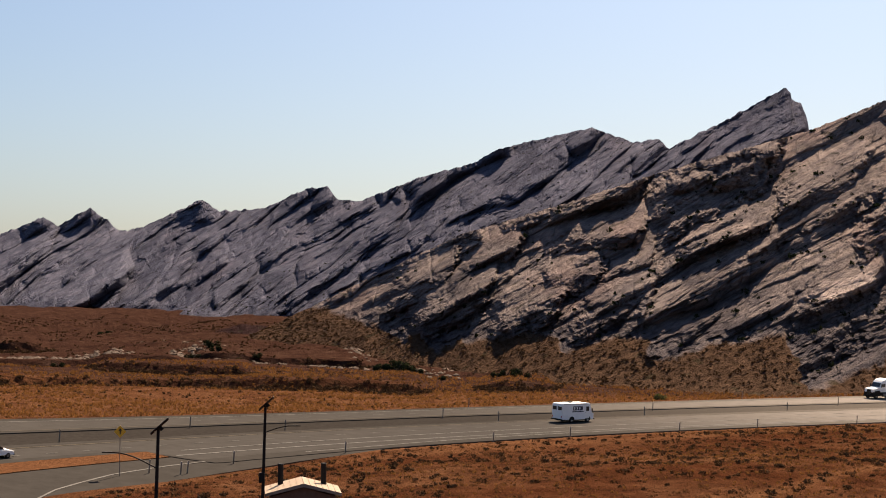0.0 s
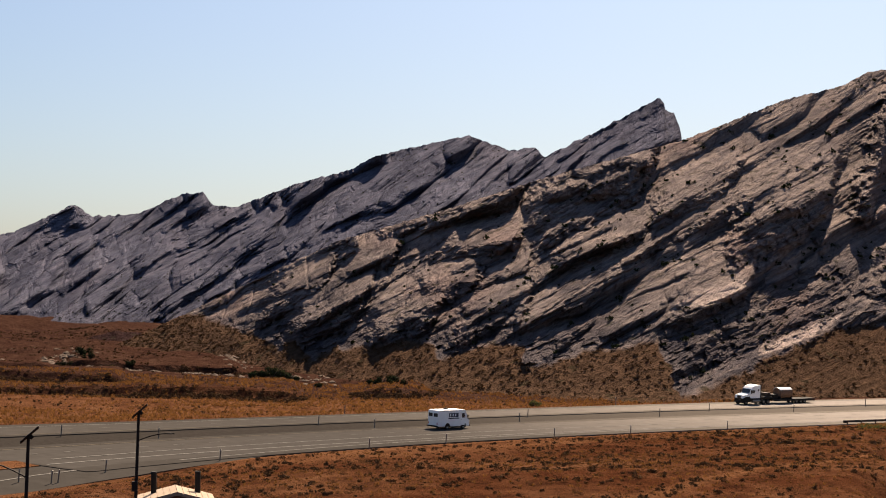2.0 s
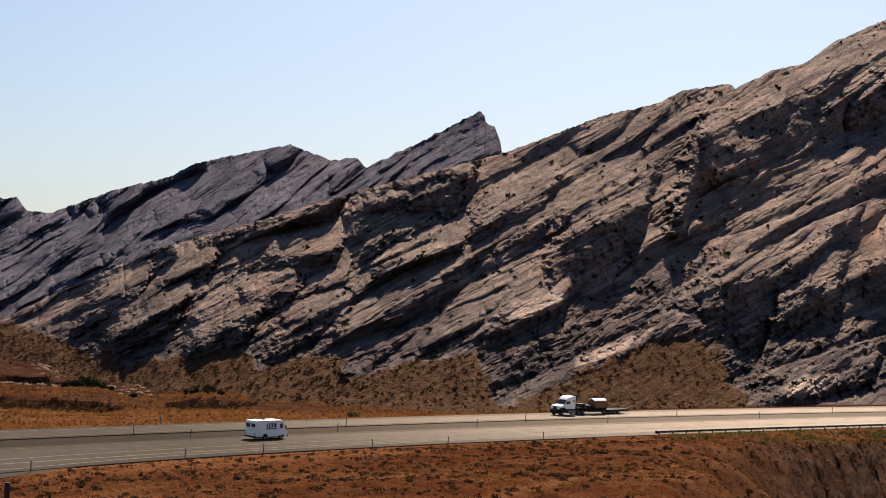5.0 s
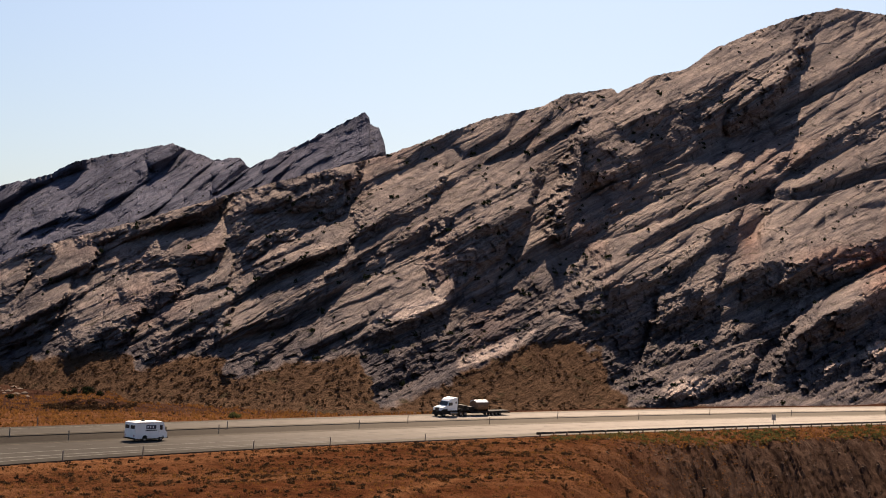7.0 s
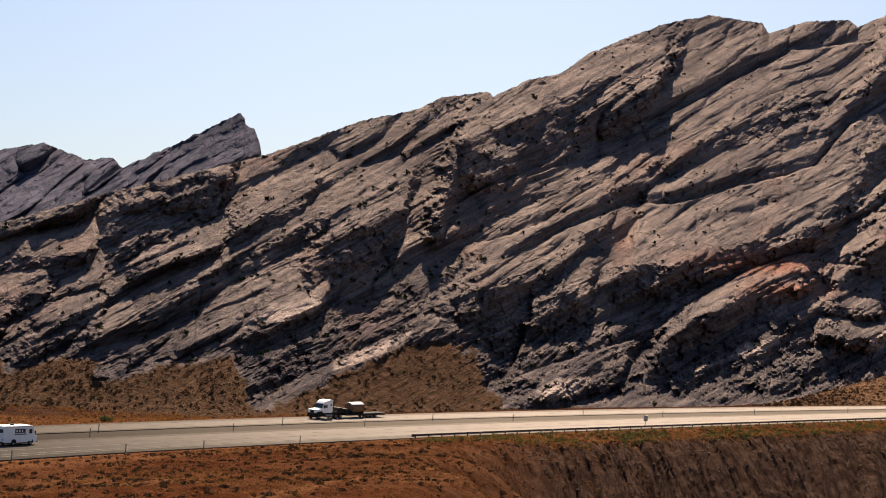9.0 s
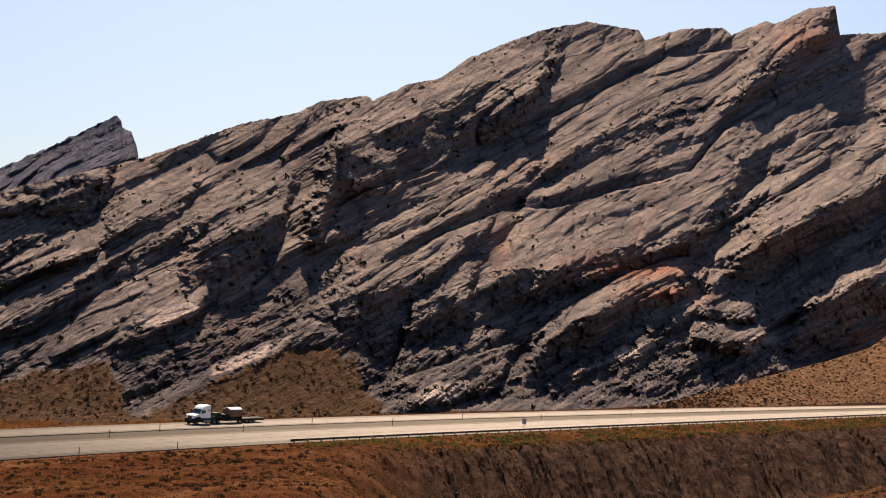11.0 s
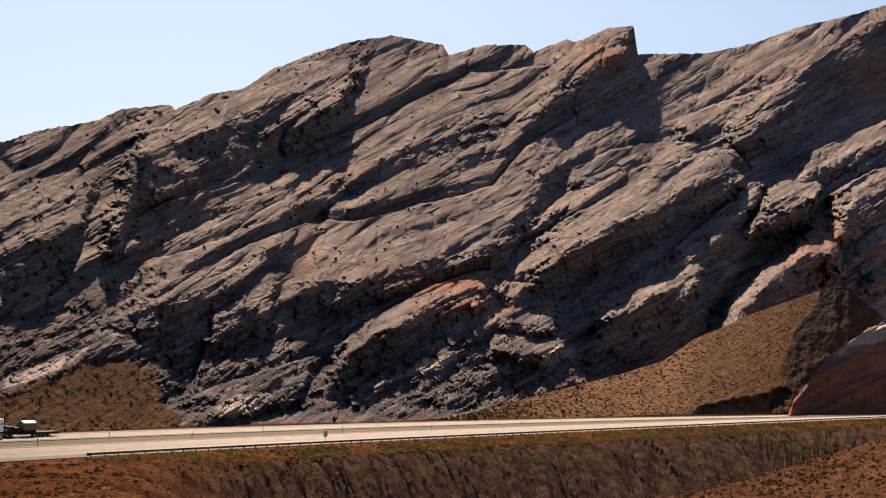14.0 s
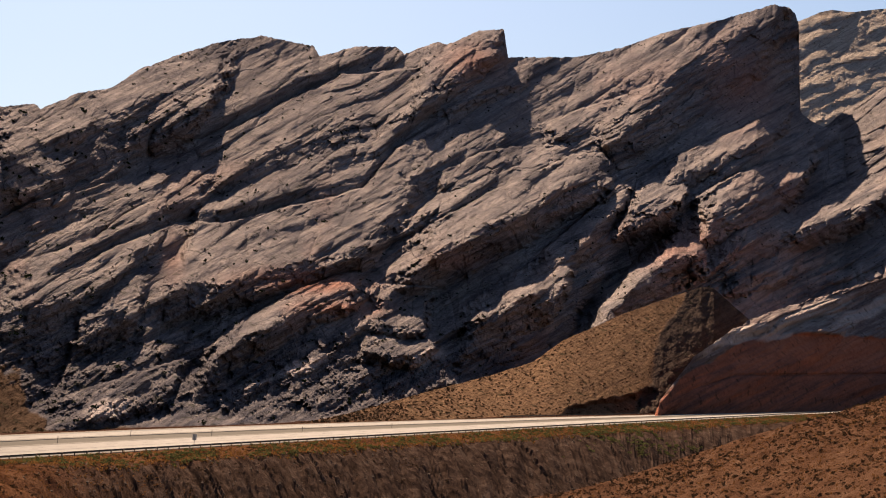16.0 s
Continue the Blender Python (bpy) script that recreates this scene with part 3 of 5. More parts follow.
def sheet(name, label, crest, base, mat, step=0.06, rows=200, strength=1.0, big=1.0, dip=28.0, fine=1.0, ribs=False, soil_line=None, red=None, curve=1.0, back=0.4, blend=0.78, hollow=None, dark_amount=1.0, red_line=None, seam=None, scree=None, rubble=None, bleached=None, seed=0):
    """A mountain side between a foot line and a skyline, each given as bearing, rise and distance."""
    crest, base = np.array(crest, float), np.array(base, float)
    b = np.arange(crest[0, 0], crest[-1, 0], step)
    ce, cr = np.interp(b, crest[:, 0], crest[:, 1]), np.interp(b, crest[:, 0], crest[:, 2])
    be, br = np.interp(b, base[:, 0], base[:, 1]), np.interp(b, base[:, 0], base[:, 2])
    width = int(0.9 / step)
    even = lambda a: np.convolve(np.pad(a, width, mode="reflect", reflect_type="odd"), np.ones(2 * width + 1) / (2 * width + 1), "valid")
    cr, be, br = even(cr), even(be), even(br)
    jag = ((0.035 if ribs else 0.06) * fbm(b * 3, b * 0, 3, seed + 90) + 0.025 * fbm(b * 11, b * 0, 2, seed + 95)) * (min(1, strength * 2) if strength > 0.7 else 0.3)
    cz, bz = EYE + cr * np.tan(np.radians(ce)), EYE + br * np.tan(np.radians(be))
    wide = max(3, int(0.8 / step))
    padded = np.pad(cz, wide, mode="edge")
    low = np.min([padded[k:k + len(cz)] for k in range(2 * wide + 1)], axis=0)
    padded = np.pad(low, wide, mode="edge")
    low = np.max([padded[k:k + len(cz)] for k in range(2 * wide + 1)], axis=0)
    wide = max(3, int(1.5 / step))
    soft = cz if blend < 0 else np.convolve(np.pad(low, wide, mode="reflect", reflect_type="odd"), np.ones(2 * wide + 1) / (2 * wide + 1), "valid")
    v = np.concatenate([np.linspace(0, 1, rows), 1 + np.linspace(0.03, 1, 12) * back])[:, None]
    vv = np.minimum(v, 1)
    R = br + (cr - br) * vv ** (1 / curve) + (v - vv) * (cr - br) * 1.2
    top = soft + (cz - soft) * smooth(vv, max(blend, 0), 1.0) ** 2 + cr * np.radians(jag) * smooth(vv, 0.95, 1.0)
    Z = bz + (top - bz) * vv - (v - vv) ** 1.0 * (cz - bz) * 1.4
    B = np.broadcast_to(b, R.shape)
    E = np.degrees(np.arctan2(Z - EYE, R))
    dip = radians(dip)
    A0, C0 = (B * math.cos(dip) + E * math.sin(dip)) / fine, (B * math.sin(dip) - E * math.cos(dip)) / fine
    U, V = B * 13.0 / fine, E * 13.0 / fine
    C = C0 + 0.46 * fbm(A0 / 6, C0 / 3.5, 3, seed + 1) + 0.06 * fbm(A0 / 2.2, C0 / 0.8, 2, seed + 4)

    def pillows(spacing, length, number):
        """Rounded slabs laid like scales along the dip: a convex back, a broken brink, open joints at the ends."""
        cc = C / spacing + 0.35 * grad_noise(0.8 * A0 / length, 0.6 * C0 / spacing, number + 50)
        i = np.floor(cc)
        f = cc - i
        a = A0 / length + 9 * cell_random(i, number) + 0.3 * f + 0.3 * grad_noise(2 * A0 / length, C0 / spacing, number + 51)
        j = np.floor(a)
        k = i * 131 + j
        brink = 0.58 + 0.32 * cell_random(k, number + 2)
        back = np.where(f < brink, np.clip(f / brink, 0, 1) ** 0.75, 1 - np.clip((f - brink) / (1 - brink), 0, 1) ** 1.6)
        tall = 0.15 + 1.1 * cell_random(k, number + 1) ** 1.3
        return spacing * (1 - brink) * tall * back * (0.15 + 0.85 * (1 - np.abs(2 * (a - j) - 1) ** 6))
    rugged = 0.35 + 0.65 * smooth(fbm(A0 / 4, C0 / 2, 2, seed + 9), -0.45, 0.3)
    D = big * pillows(1.7, 6.0, seed + 2) + 1.15 * pillows(0.8, 2.6, seed + 12) * (0.5 + 0.5 * rugged) - 0.12 + 0.85 * rugged * (pillows(0.38, 1.15, seed + 22) + pillows(0.18, 0.5, seed + 32))
    D = D + fbm(A0 / 3.0, C0 / 0.9, 3, seed + 6) * 0.10 + fbm(A0 / 0.5, C0 / 0.22, 3, seed + 8, 0.6) * 0.014

    def blocks(across, along, number):
        """Broken blocks: each cell between joints stands out by its own amount."""
        i = np.floor(C / across + 0.25 * grad_noise(A0 / along, C0 / across, number + 5))
        j = np.floor(A0 / along + 7 * cell_random(i, number) + 0.3 * grad_noise(A0 / along, C0 / across, number + 6))
        return cell_random(i * 131 + j, number + 1) - 0.5
    broken = smooth(fbm(A0 / 3.2, C0 / 1.6, 3, seed + 52), -0.45, 0.35)
    D = D + broken * (blocks(0.34, 0.9, seed + 54) * 0.055 + blocks(0.17, 0.4, seed + 56) * 0.03)
    rough = np.zeros_like(D)
    if rubble is not None:
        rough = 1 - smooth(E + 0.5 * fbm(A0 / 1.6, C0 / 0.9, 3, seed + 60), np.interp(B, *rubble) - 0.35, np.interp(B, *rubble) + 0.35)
        D = D * (1 - 0.45 * rough) + rough * (blocks(0.24, 0.5, seed + 62) * 0.14 + blocks(0.12, 0.22, seed + 64) * 0.08 + 0.03 * fbm(U / 3, V / 3, 3, seed + 66))
    joints = 1 - np.abs(grad_noise(A0 / 1.1 + 0.5 * C0, C0 / 2.2, seed + 15))
    patches = smooth(fbm(A0 / 2.5, C0 / 1.5, 2, seed + 18), -0.3, 0.5)
    grooves = (1 - np.abs(grad_noise(A0 / 2.6, C0 / 0.30 + 0.3 * A0, seed + 16))) ** 8 * 0.07 * patches + (1 - np.abs(grad_noise(A0 / 1.1, C0 / 0.11, seed + 17))) ** 6 * 0.03 * patches
    D = (D - 0.06 * joints ** 12 * (1.0 if ribs else 0.3) - grooves) * fine
    soil, buried = np.zeros_like(D), np.zeros_like(D)
    if soil_line is not None:
        line = np.interp(B + 0.35 * fbm(U / 10, V / 10, 3, seed + 21, 0.6), soil_line[0], soil_line[1])
        above = E - line
        soil = 1 - smooth(E + 0.16 * fbm(U / 14, V / 14, 4, seed + 20, 0.6), line - 0.10, line + 0.10)
        gullies = -np.abs(grad_noise(U / 24, V / 200, seed + 23)) * 0.22 + fbm(U / 12, V / 12, 3, seed + 25) * 0.03
        buried = 1 - smooth(above, -0.5, 0.45)
        D = D * (1 - buried) + gullies * buried
    D = D * strength
    if red_line is not None:
        D = D * (0.22 + 0.78 * smooth(E - np.interp(B, *red_line), -0.1, 0.1))
    loose = np.zeros_like(D)
    # beyond this line the slope loses its soil colour and turns darker
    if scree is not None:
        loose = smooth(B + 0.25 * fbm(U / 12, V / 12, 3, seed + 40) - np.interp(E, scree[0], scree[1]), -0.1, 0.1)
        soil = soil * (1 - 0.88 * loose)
        D = D * (1 - loose) + loose * (0.05 * fbm(U / 6, V / 9, 4, seed + 42, 0.7))
    if seam is not None:
        D = D - 0.16 * np.exp(-((E + 0.03 * fbm(U / 8, V * 0, 2, seed + 44) - np.interp(B, seam[0], seam[1])) / 0.045) ** 2)
    for hb, he, wb, we, deep in hollow or ():
        D = D - deep / 25 * smooth(1.0 - np.hypot((B - hb) / wb, (E - he - 0.3 * (B - hb)) / we) + 0.25 * fbm(U / 9, V / 9, 3, seed + 48), 0.0, 0.4)
    if ribs:
        relief, steep, calm = rib_relief(np.array(B), E)
        D = D * (1 - 0.3 * calm) + relief * (1 - buried)
    D = D * smooth(v, 0.0, 0.025) * (1 - smooth(v, 1.0, 1.0 + 0.3 * back))
    run = even((cr - br) / np.maximum(ce - be, 1.0))
    R2 = R - D * run
    Z2 = Z + (R2 - R) * (Z - EYE) / R
    x, y = R2 * np.sin(np.radians(B)), R2 * np.cos(np.radians(B))
    reds = np.zeros_like(D)
    if red is not None:
        for rb, re, wb, we, s in red:
            reds = np.maximum(reds, s * np.exp(-((B - rb) / wb) ** 2 - ((E - re) / we) ** 2))
    if red_line is not None:
        reds = 1 - smooth(E + 0.08 * fbm(U / 6, V / 6, 3, seed + 46), np.interp(B, *red_line) - 0.05, np.interp(B, *red_line) + 0.05)
    reds = np.clip(reds + 0.12 * smooth(fbm(U / 50, V / 50, 3, seed + 30), 0.25, 0.7), 0, 1)
    # rock colour gets darker toward the foot, then in noise patches, then on rubble
    dark_tone = (1 - smooth(E + 0.8 * fbm(U / 30, V / 18, 3, seed + 35), -0.9, 0.5)) * (1 - soil) * 0.85
    dark_tone = np.maximum(dark_tone, smooth(fbm(A0 / 3.5, C0 / 1.2, 3, seed + 37), 0.25, 0.7) * 0.6) * dark_amount
    dark_tone = np.maximum(dark_tone, np.maximum(loose * 0.93, rough * (0.72 + 0.5 * fbm(A0 / 1.2, C0 / 0.6, 3, seed + 68))))
    pale = np.zeros_like(D)
    for pb, pe, wb, we in bleached or ():
        pale = np.maximum(pale, smooth(1.0 - np.hypot((B - pb) / wb, (E - pe - 0.4 * (B - pb)) / we) + 0.5 * fbm(A0 / 1.2, C0 / 0.5, 3, seed + 80), 0.1, 0.5))
    dark_tone = dark_tone * (1 - pale)
    n_rows, n_cols = R.shape
    me = mesh_from(name, np.stack([x, y, Z2], -1).reshape(-1, 3), grid_faces(n_rows, n_cols)[:, ::-1], mat,
                   [("soil", soil.ravel()), ("red", reds.ravel()), ("dark_tone", dark_tone.ravel()), ("bleached", pale.ravel())], np.stack([U.ravel(), V.ravel()], -1), smooth_shade=False)
    SHEETS[name] = (np.stack([x, y, Z2], -1)[:rows], soil[:rows], np.array(B)[:rows], E[:rows])
    return tagged(new(name, me), label, "mountain", kind="structure")


CREST_NEAR = [(-7.5, -1.9, 540), (-5.5, -0.9, 560), (-3.8, -0.1, 560), (-1.8, 0.9, 545), (1.5, 2.5, 510), (5.5, 3.7, 487), (8.7, 4.75, 480), (13.7, 6.1, 494), (17.1, 7.42, 536), (18.9, 7.8, 563), (19.9, 8.28, 582), (21.5, 8.5, 634), (21.7, 8.34, 641), (22.95, 8.93, 684), (24.1, 9.17, 745), (25, 9.83, 778), (26.5, 10.45, 835), (27.8, 10.9, 885), (29.3, 11.15, 943), (31.1, 10.85, 1003), (31.3, 10.5, 1008), (32.6, 10.88, 1050)]
CREST_NEAR += [(34, 10.9, 1089), (34.3, 10.65, 1097), (35.5, 11.1, 1129), (35.8, 10.98, 1136), (37, 11.5, 1169), (37.85, 11.54, 1191), (38, 10.57, 1198), (40.4, 10.58, 1316), (42, 10.88, 1392), (43.5, 11.4, 1464), (45.5, 11.8, 1611), (47.37, 12.28, 1764), (47.86, 12.13, 1787), (48.05, 11.93, 1799), (48.18, 11.54, 1804), (48.22, 7.55, 1770), (48.9, 7.97, 1713), (49.85, 8.68, 1667), (51.13, 9.44, 1634), (52.5, 10.1, 1623)]
BASE_NEAR = [(-7.5, -2.0, 530), (-4, -2.1, 500), (1.2, -2.6, 410), (5, -2.95, 365), (13, -3.1, 338), (22.5, -2.9, 400), (30, -2.55, 472), (36, -2.4, 575), (40, -2.3, 670), (44, -2.2, 770), (47, -2.1, 850), (48.5, -2.1, 960), (52, -2.1, 1110), (56, -2.1, 1250)]

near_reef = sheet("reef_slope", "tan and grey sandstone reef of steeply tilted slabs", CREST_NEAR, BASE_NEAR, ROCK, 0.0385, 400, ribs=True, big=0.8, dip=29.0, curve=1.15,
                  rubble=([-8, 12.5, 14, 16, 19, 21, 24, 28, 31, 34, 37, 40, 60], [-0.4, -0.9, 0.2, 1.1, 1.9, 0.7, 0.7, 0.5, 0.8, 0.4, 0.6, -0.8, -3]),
                  soil_line=([-7, -4.8, -3.6, -2.0, -1.0, -0.6, -0.2, 0.1, 0.6, 1.2, 1.5, 1.8, 3.2, 4.8, 5.2, 6.4, 7.9, 8.3, 10.1, 12.8, 13.05, 13.5, 14.5, 16.1, 17.6, 19.5, 20.6, 21.8, 22.4, 23, 60],
                             [0, -0.3, -0.1, -0.5, -1.1, -1.4, -1.0, -1.0, -1.6, -1.4, -1.0, -1.3, -1.1, -1.0, -1.55, -1.2, -1.15, -1.9, -1.3, -1.0, -1.9, -2.8, -2.5, -1.75, -1.0, -0.3, -0.3, -1.9, -2.7, -2.6, -2.05]),
                  red=[(30.9, 2.6, 2.0, 0.4, 0.95), (32.3, 1.7, 1.5, 0.3, 0.7), (26.3, 3.3, 0.4, 0.9, 0.3), (44.0, 4.0, 2.5, 0.7, 0.5), (46.2, 9.6, 1.2, 1.3, 0.6), (48.0, 5.8, 0.7, 0.6, 0.3), (36.8, 10.4, 1.0, 0.6, 0.5), (36.5, 3.4, 1.2, 0.4, 0.4)],
                  bleached=[(24.2, -1.9, 1.3, 0.5), (14.7, 0.7, 1.3, 0.5), (17.6, -0.7, 1.6, 0.3), (30.5, -0.5, 1.6, 0.3), (35.3, 0.0, 1.4, 0.3)], seed=100)

# the three ridges in ROCK_FAR carry their haze in the rock colour
sheet("wedge_peak", "sandstone peak like a leaning wedge, haze painted in as blue-grey", [(7.5, 4.6, 1020), (8.75, 5.5, 1020), (10.85, 6.52, 1010), (12.72, 7.53, 1000), (12.95, 7.35, 1000), (12.98, 7.12, 998), (13.28, 7.05, 995), (13.45, 6.6, 990), (13.55, 6.15, 988), (13.62, 5.6, 985), (14.2, 5.0, 980)],
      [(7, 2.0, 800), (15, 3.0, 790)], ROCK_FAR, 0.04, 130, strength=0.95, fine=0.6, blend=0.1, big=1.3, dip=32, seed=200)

sheet("middle_ridge", "sandstone ridge with a jagged crest, bluish haze painted in its colour", [(-9.0, -0.9, 1130), (-6.5, 1.2, 1250), (-3.0, 3.45, 1310), (-2.0, 3.67, 1300), (-0.03, 4.48, 1280), (1.96, 5.02, 1260), (2.56, 5.42, 1250), (3.75, 5.74, 1240), (6.08, 6.25, 1220), (6.83, 5.97, 1210), (7.52, 5.73, 1205), (8.41, 5.84, 1200), (8.75, 5.5, 1200), (11, 4.0, 1190)],
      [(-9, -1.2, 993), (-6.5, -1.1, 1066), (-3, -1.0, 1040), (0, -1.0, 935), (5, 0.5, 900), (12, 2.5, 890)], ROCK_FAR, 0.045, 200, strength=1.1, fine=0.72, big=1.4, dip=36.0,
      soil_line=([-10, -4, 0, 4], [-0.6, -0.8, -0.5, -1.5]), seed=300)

sheet("far_ridge", "distant sandstone ridge with small peaks, bluish haze painted in its colour", [(-20, 2.2, 1970), (-16, 1.9, 1920), (-14.4, 2.33, 1870), (-13.0, 2.93, 1850), (-12.5, 2.65, 1840), (-11.41, 3.29, 1820), (-10.44, 2.52, 1790), (-9.77, 2.59, 1770), (-7.61, 3.64, 1720), (-6.96, 3.22, 1700), (-5.39, 3.38, 1670), (-4.01, 4.05, 1640), (-3.22, 4.15, 1630), (-2.9, 3.7, 1620), (0, 3.4, 1570)],
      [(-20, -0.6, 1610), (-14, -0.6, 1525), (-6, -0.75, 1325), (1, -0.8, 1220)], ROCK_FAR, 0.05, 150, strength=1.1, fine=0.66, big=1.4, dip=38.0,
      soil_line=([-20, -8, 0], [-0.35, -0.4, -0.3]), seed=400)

sheet("maroon_hills", "low maroon hills at the foot of the ridge", [(-8.5, -1.9, 640), (-7.4, -1.05, 650), (-6.2, -0.7, 655), (-5.0, -0.8, 650), (-3.8, -1.0, 640), (-2.6, -1.35, 610), (-1.6, -1.95, 570), (-1.0, -2.3, 550)],
      [(-8.5, -2.0, 600), (-5, -2.0, 560), (-1, -2.4, 520)], ROCK_MAROON, 0.05, 70, strength=0.5, soil_line=([-9, 0], [3, 3]), seed=800)

sheet("back_cliff", "pale fractured sandstone cliff behind the reef", [(47.0, 11.4, 2350), (48.2, 11.68, 2350), (48.9, 11.96, 2355), (49.3, 12.02, 2360), (49.9, 11.92, 2362), (51.15, 12.0, 2370), (56, 12.3, 2380)],
      [(47, 6, 2050), (56, 6, 2090)], ROCK_PALE, 0.05, 90, strength=0.7, big=0.4, fine=0.5, dark_amount=0.3, dip=20.0, seed=500)

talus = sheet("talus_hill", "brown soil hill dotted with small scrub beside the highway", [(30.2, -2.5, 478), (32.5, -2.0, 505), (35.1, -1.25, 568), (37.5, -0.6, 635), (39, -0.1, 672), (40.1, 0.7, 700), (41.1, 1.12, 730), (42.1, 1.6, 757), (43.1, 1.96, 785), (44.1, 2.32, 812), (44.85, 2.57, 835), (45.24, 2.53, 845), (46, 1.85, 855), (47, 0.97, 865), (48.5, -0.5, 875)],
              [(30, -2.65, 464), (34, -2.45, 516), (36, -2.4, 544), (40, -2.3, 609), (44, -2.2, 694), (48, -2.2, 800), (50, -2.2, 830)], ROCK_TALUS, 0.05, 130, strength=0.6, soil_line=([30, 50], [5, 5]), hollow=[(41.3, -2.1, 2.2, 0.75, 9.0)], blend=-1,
              scree=([-2, -1.8, 0.74, 2.33, 4], [42.5, 42.7, 43.3, 44.3, 45]), dark_amount=0.6, seed=600)

sheet("red_cliff", "red sandstone road cut with a dark seam and white broken ledges on top", [(43.2, -2.0, 649), (43.4, -1.38, 657), (44.07, -0.53, 685), (44.66, 0.21, 715), (46, 1.16, 775), (46.78, 1.56, 809), (47.93, 1.95, 853), (49.44, 2.44, 913), (51.1, 2.93, 988), (56, 3.6, 1203)],
      [(43, -2.3, 670), (44, -2.2, 682), (46, -2.2, 724), (48, -2.2, 780), (52, -2.2, 915), (56, -2.2, 1080)], ROCK_RED, 0.04, 120, strength=2.6, blend=-1, curve=0.7, dark_amount=0.8, dip=20.0,
      red_line=([43, 43.4, 44.07, 44.66, 45.24, 46, 47, 48.9, 51, 56], [-1.6, -1.46, -0.66, -0.22, -0.02, 0.57, 0.93, 0.99, 0.81, 1.2]), seam=([43.5, 45, 46, 49.4, 56], [-1.5, -0.81, -0.48, -0.41, -0.3]), bleached=[(46.3, 0.9, 1.4, 0.35), (48.3, 1.5, 2.0, 0.45), (50.5, 1.8, 1.5, 0.4)], seed=700)


# ---- the highway ----
def strip(name, label, b0, b1, q0, q1, mat, lift, step=0.25, parent=None, category="road", cols=2):
    b = np.arange(b0, b1 + step / 2, step)
    q = np.linspace(0, 1, cols)[:, None]
    lo, hi = (np.array([f(v) if callable(f) else f for v in b]) for f in (q0, q1))
    Q = lo + (hi - lo) * q
    B = np.broadcast_to(b, Q.shape)
    top = road_point(B, Q, lift)
    if parent is None:
        low = top.copy()
        low[..., 2] -= 0.5
        verts = np.concatenate([low[:1], top, low[-1:]])
    else:
        verts = top
    # share of painted glare, growing along the road toward the sun's bearing
    sun_glare = np.broadcast_to(smooth(b, 4, 29), verts.shape[:2])
    me = mesh_from(name, verts.reshape(-1, 3), grid_faces(len(verts), len(b))[:, ::-1], mat, [("sun_glare", sun_glare.ravel())], smooth_shade=parent is not None)
    ob = new(name, me)
    if parent is None:
        return tagged(ob, label, category, kind="structure")
    ob.parent = parent
    return tagged(ob, label)




def ramp_strip():
    """The slip road that joins the highway from the rest area."""
    b = np.arange(-22, -0.9, 0.25)
    rows = [road_point(b, -ramp_near(b) * (1 - f) + 5.5 * f, -0.06) for f in np.linspace(0, 1, 5)]
    low = rows[0].copy()
    low[:, 2] -= 0.5
    verts = np.stack([low] + rows)
    me = mesh_from("slip_road", verts.reshape(-1, 3), grid_faces(len(verts), len(b))[:, ::-1], SHOULDER, smooth_shade=False)
    return tagged(new("slip_road", me), "grey asphalt slip road from the rest area", "road", kind="structure")


def inner(b, wide, narrow):
    """Across the road: one value where the slip road runs apart, another where it has joined."""
    return float(wide + (narrow - wide) * smooth(b, -7.8, -6.9))


slip_road = ramp_strip()
near_way = strip("road_near", "asphalt carriageway with a merging lane, painted paler for glare toward the sun", -22, 52, lambda b: inner(b, 9.5, 0), 18, ASPHALT, 0.0, cols=6)
island = strip("gore_island", "dirt island with dry grass between slip road and highway", -22, -7.4, 5.5, 9.4, SOIL, 0.03, category="island", cols=4)
for title, share in (("gold", 1.0), ("track", 0.75)):
    layer = island.data.attributes.new(title, "FLOAT", "POINT")
    layer.data.foreach_set("value", np.full(len(island.data.vertices), share, np.float32))
far_way = strip("road_far", "asphalt carriageway on the far side, painted paler for glare toward the sun", -22, 52, 25.5, 36, ASPHALT, 0.0, cols=6)
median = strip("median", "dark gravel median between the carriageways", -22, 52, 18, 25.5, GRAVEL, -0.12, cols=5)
# darker shoulders and painted lines, laid a few millimetres above the asphalt
strip("shoulder", "darker shoulder, painted paler for glare toward the sun", -22, 52, lambda b: inner(b, 9.5, 0), lambda b: inner(b, 10.9, 2.6), SHOULDER, 0.02, parent=near_way)
strip("shoulder", "darker shoulder, painted paler for glare toward the sun", -22, 52, 16.4, 18, SHOULDER, 0.02, parent=near_way)
strip("shoulder", "darker shoulder, painted paler for glare toward the sun", -22, 52, 33.8, 36, SHOULDER, 0.02, parent=far_way)
strip("shoulder", "darker shoulder, painted paler for glare toward the sun", -22, 52, 25.5, 26.7, SHOULDER, 0.02, parent=far_way)
strip("edge_line", "white painted edge line", -3.6, 52, lambda b: 2.6 - 1.1 * float(smooth(-b, -4, 4)), lambda b: 2.85 - 1.1 * float(smooth(-b, -4, 4)), WHITE_LINE, 0.04, parent=near_way)
strip("merge_line", "white painted line of the merging lane", -7.2, 24, lambda b: 5.6 - 0.09 * (b + 7), lambda b: 5.9 - 0.09 * (b + 7), WHITE_LINE, 0.04, parent=near_way)
strip("lane_line", "white painted lane line", -6.5, 52, 8.4, 8.65, WHITE_LINE, 0.04, parent=near_way)
strip("median_line", "yellow painted line", -22, 52, 16.1, 16.35, YELLOW_LINE, 0.04, parent=near_way)
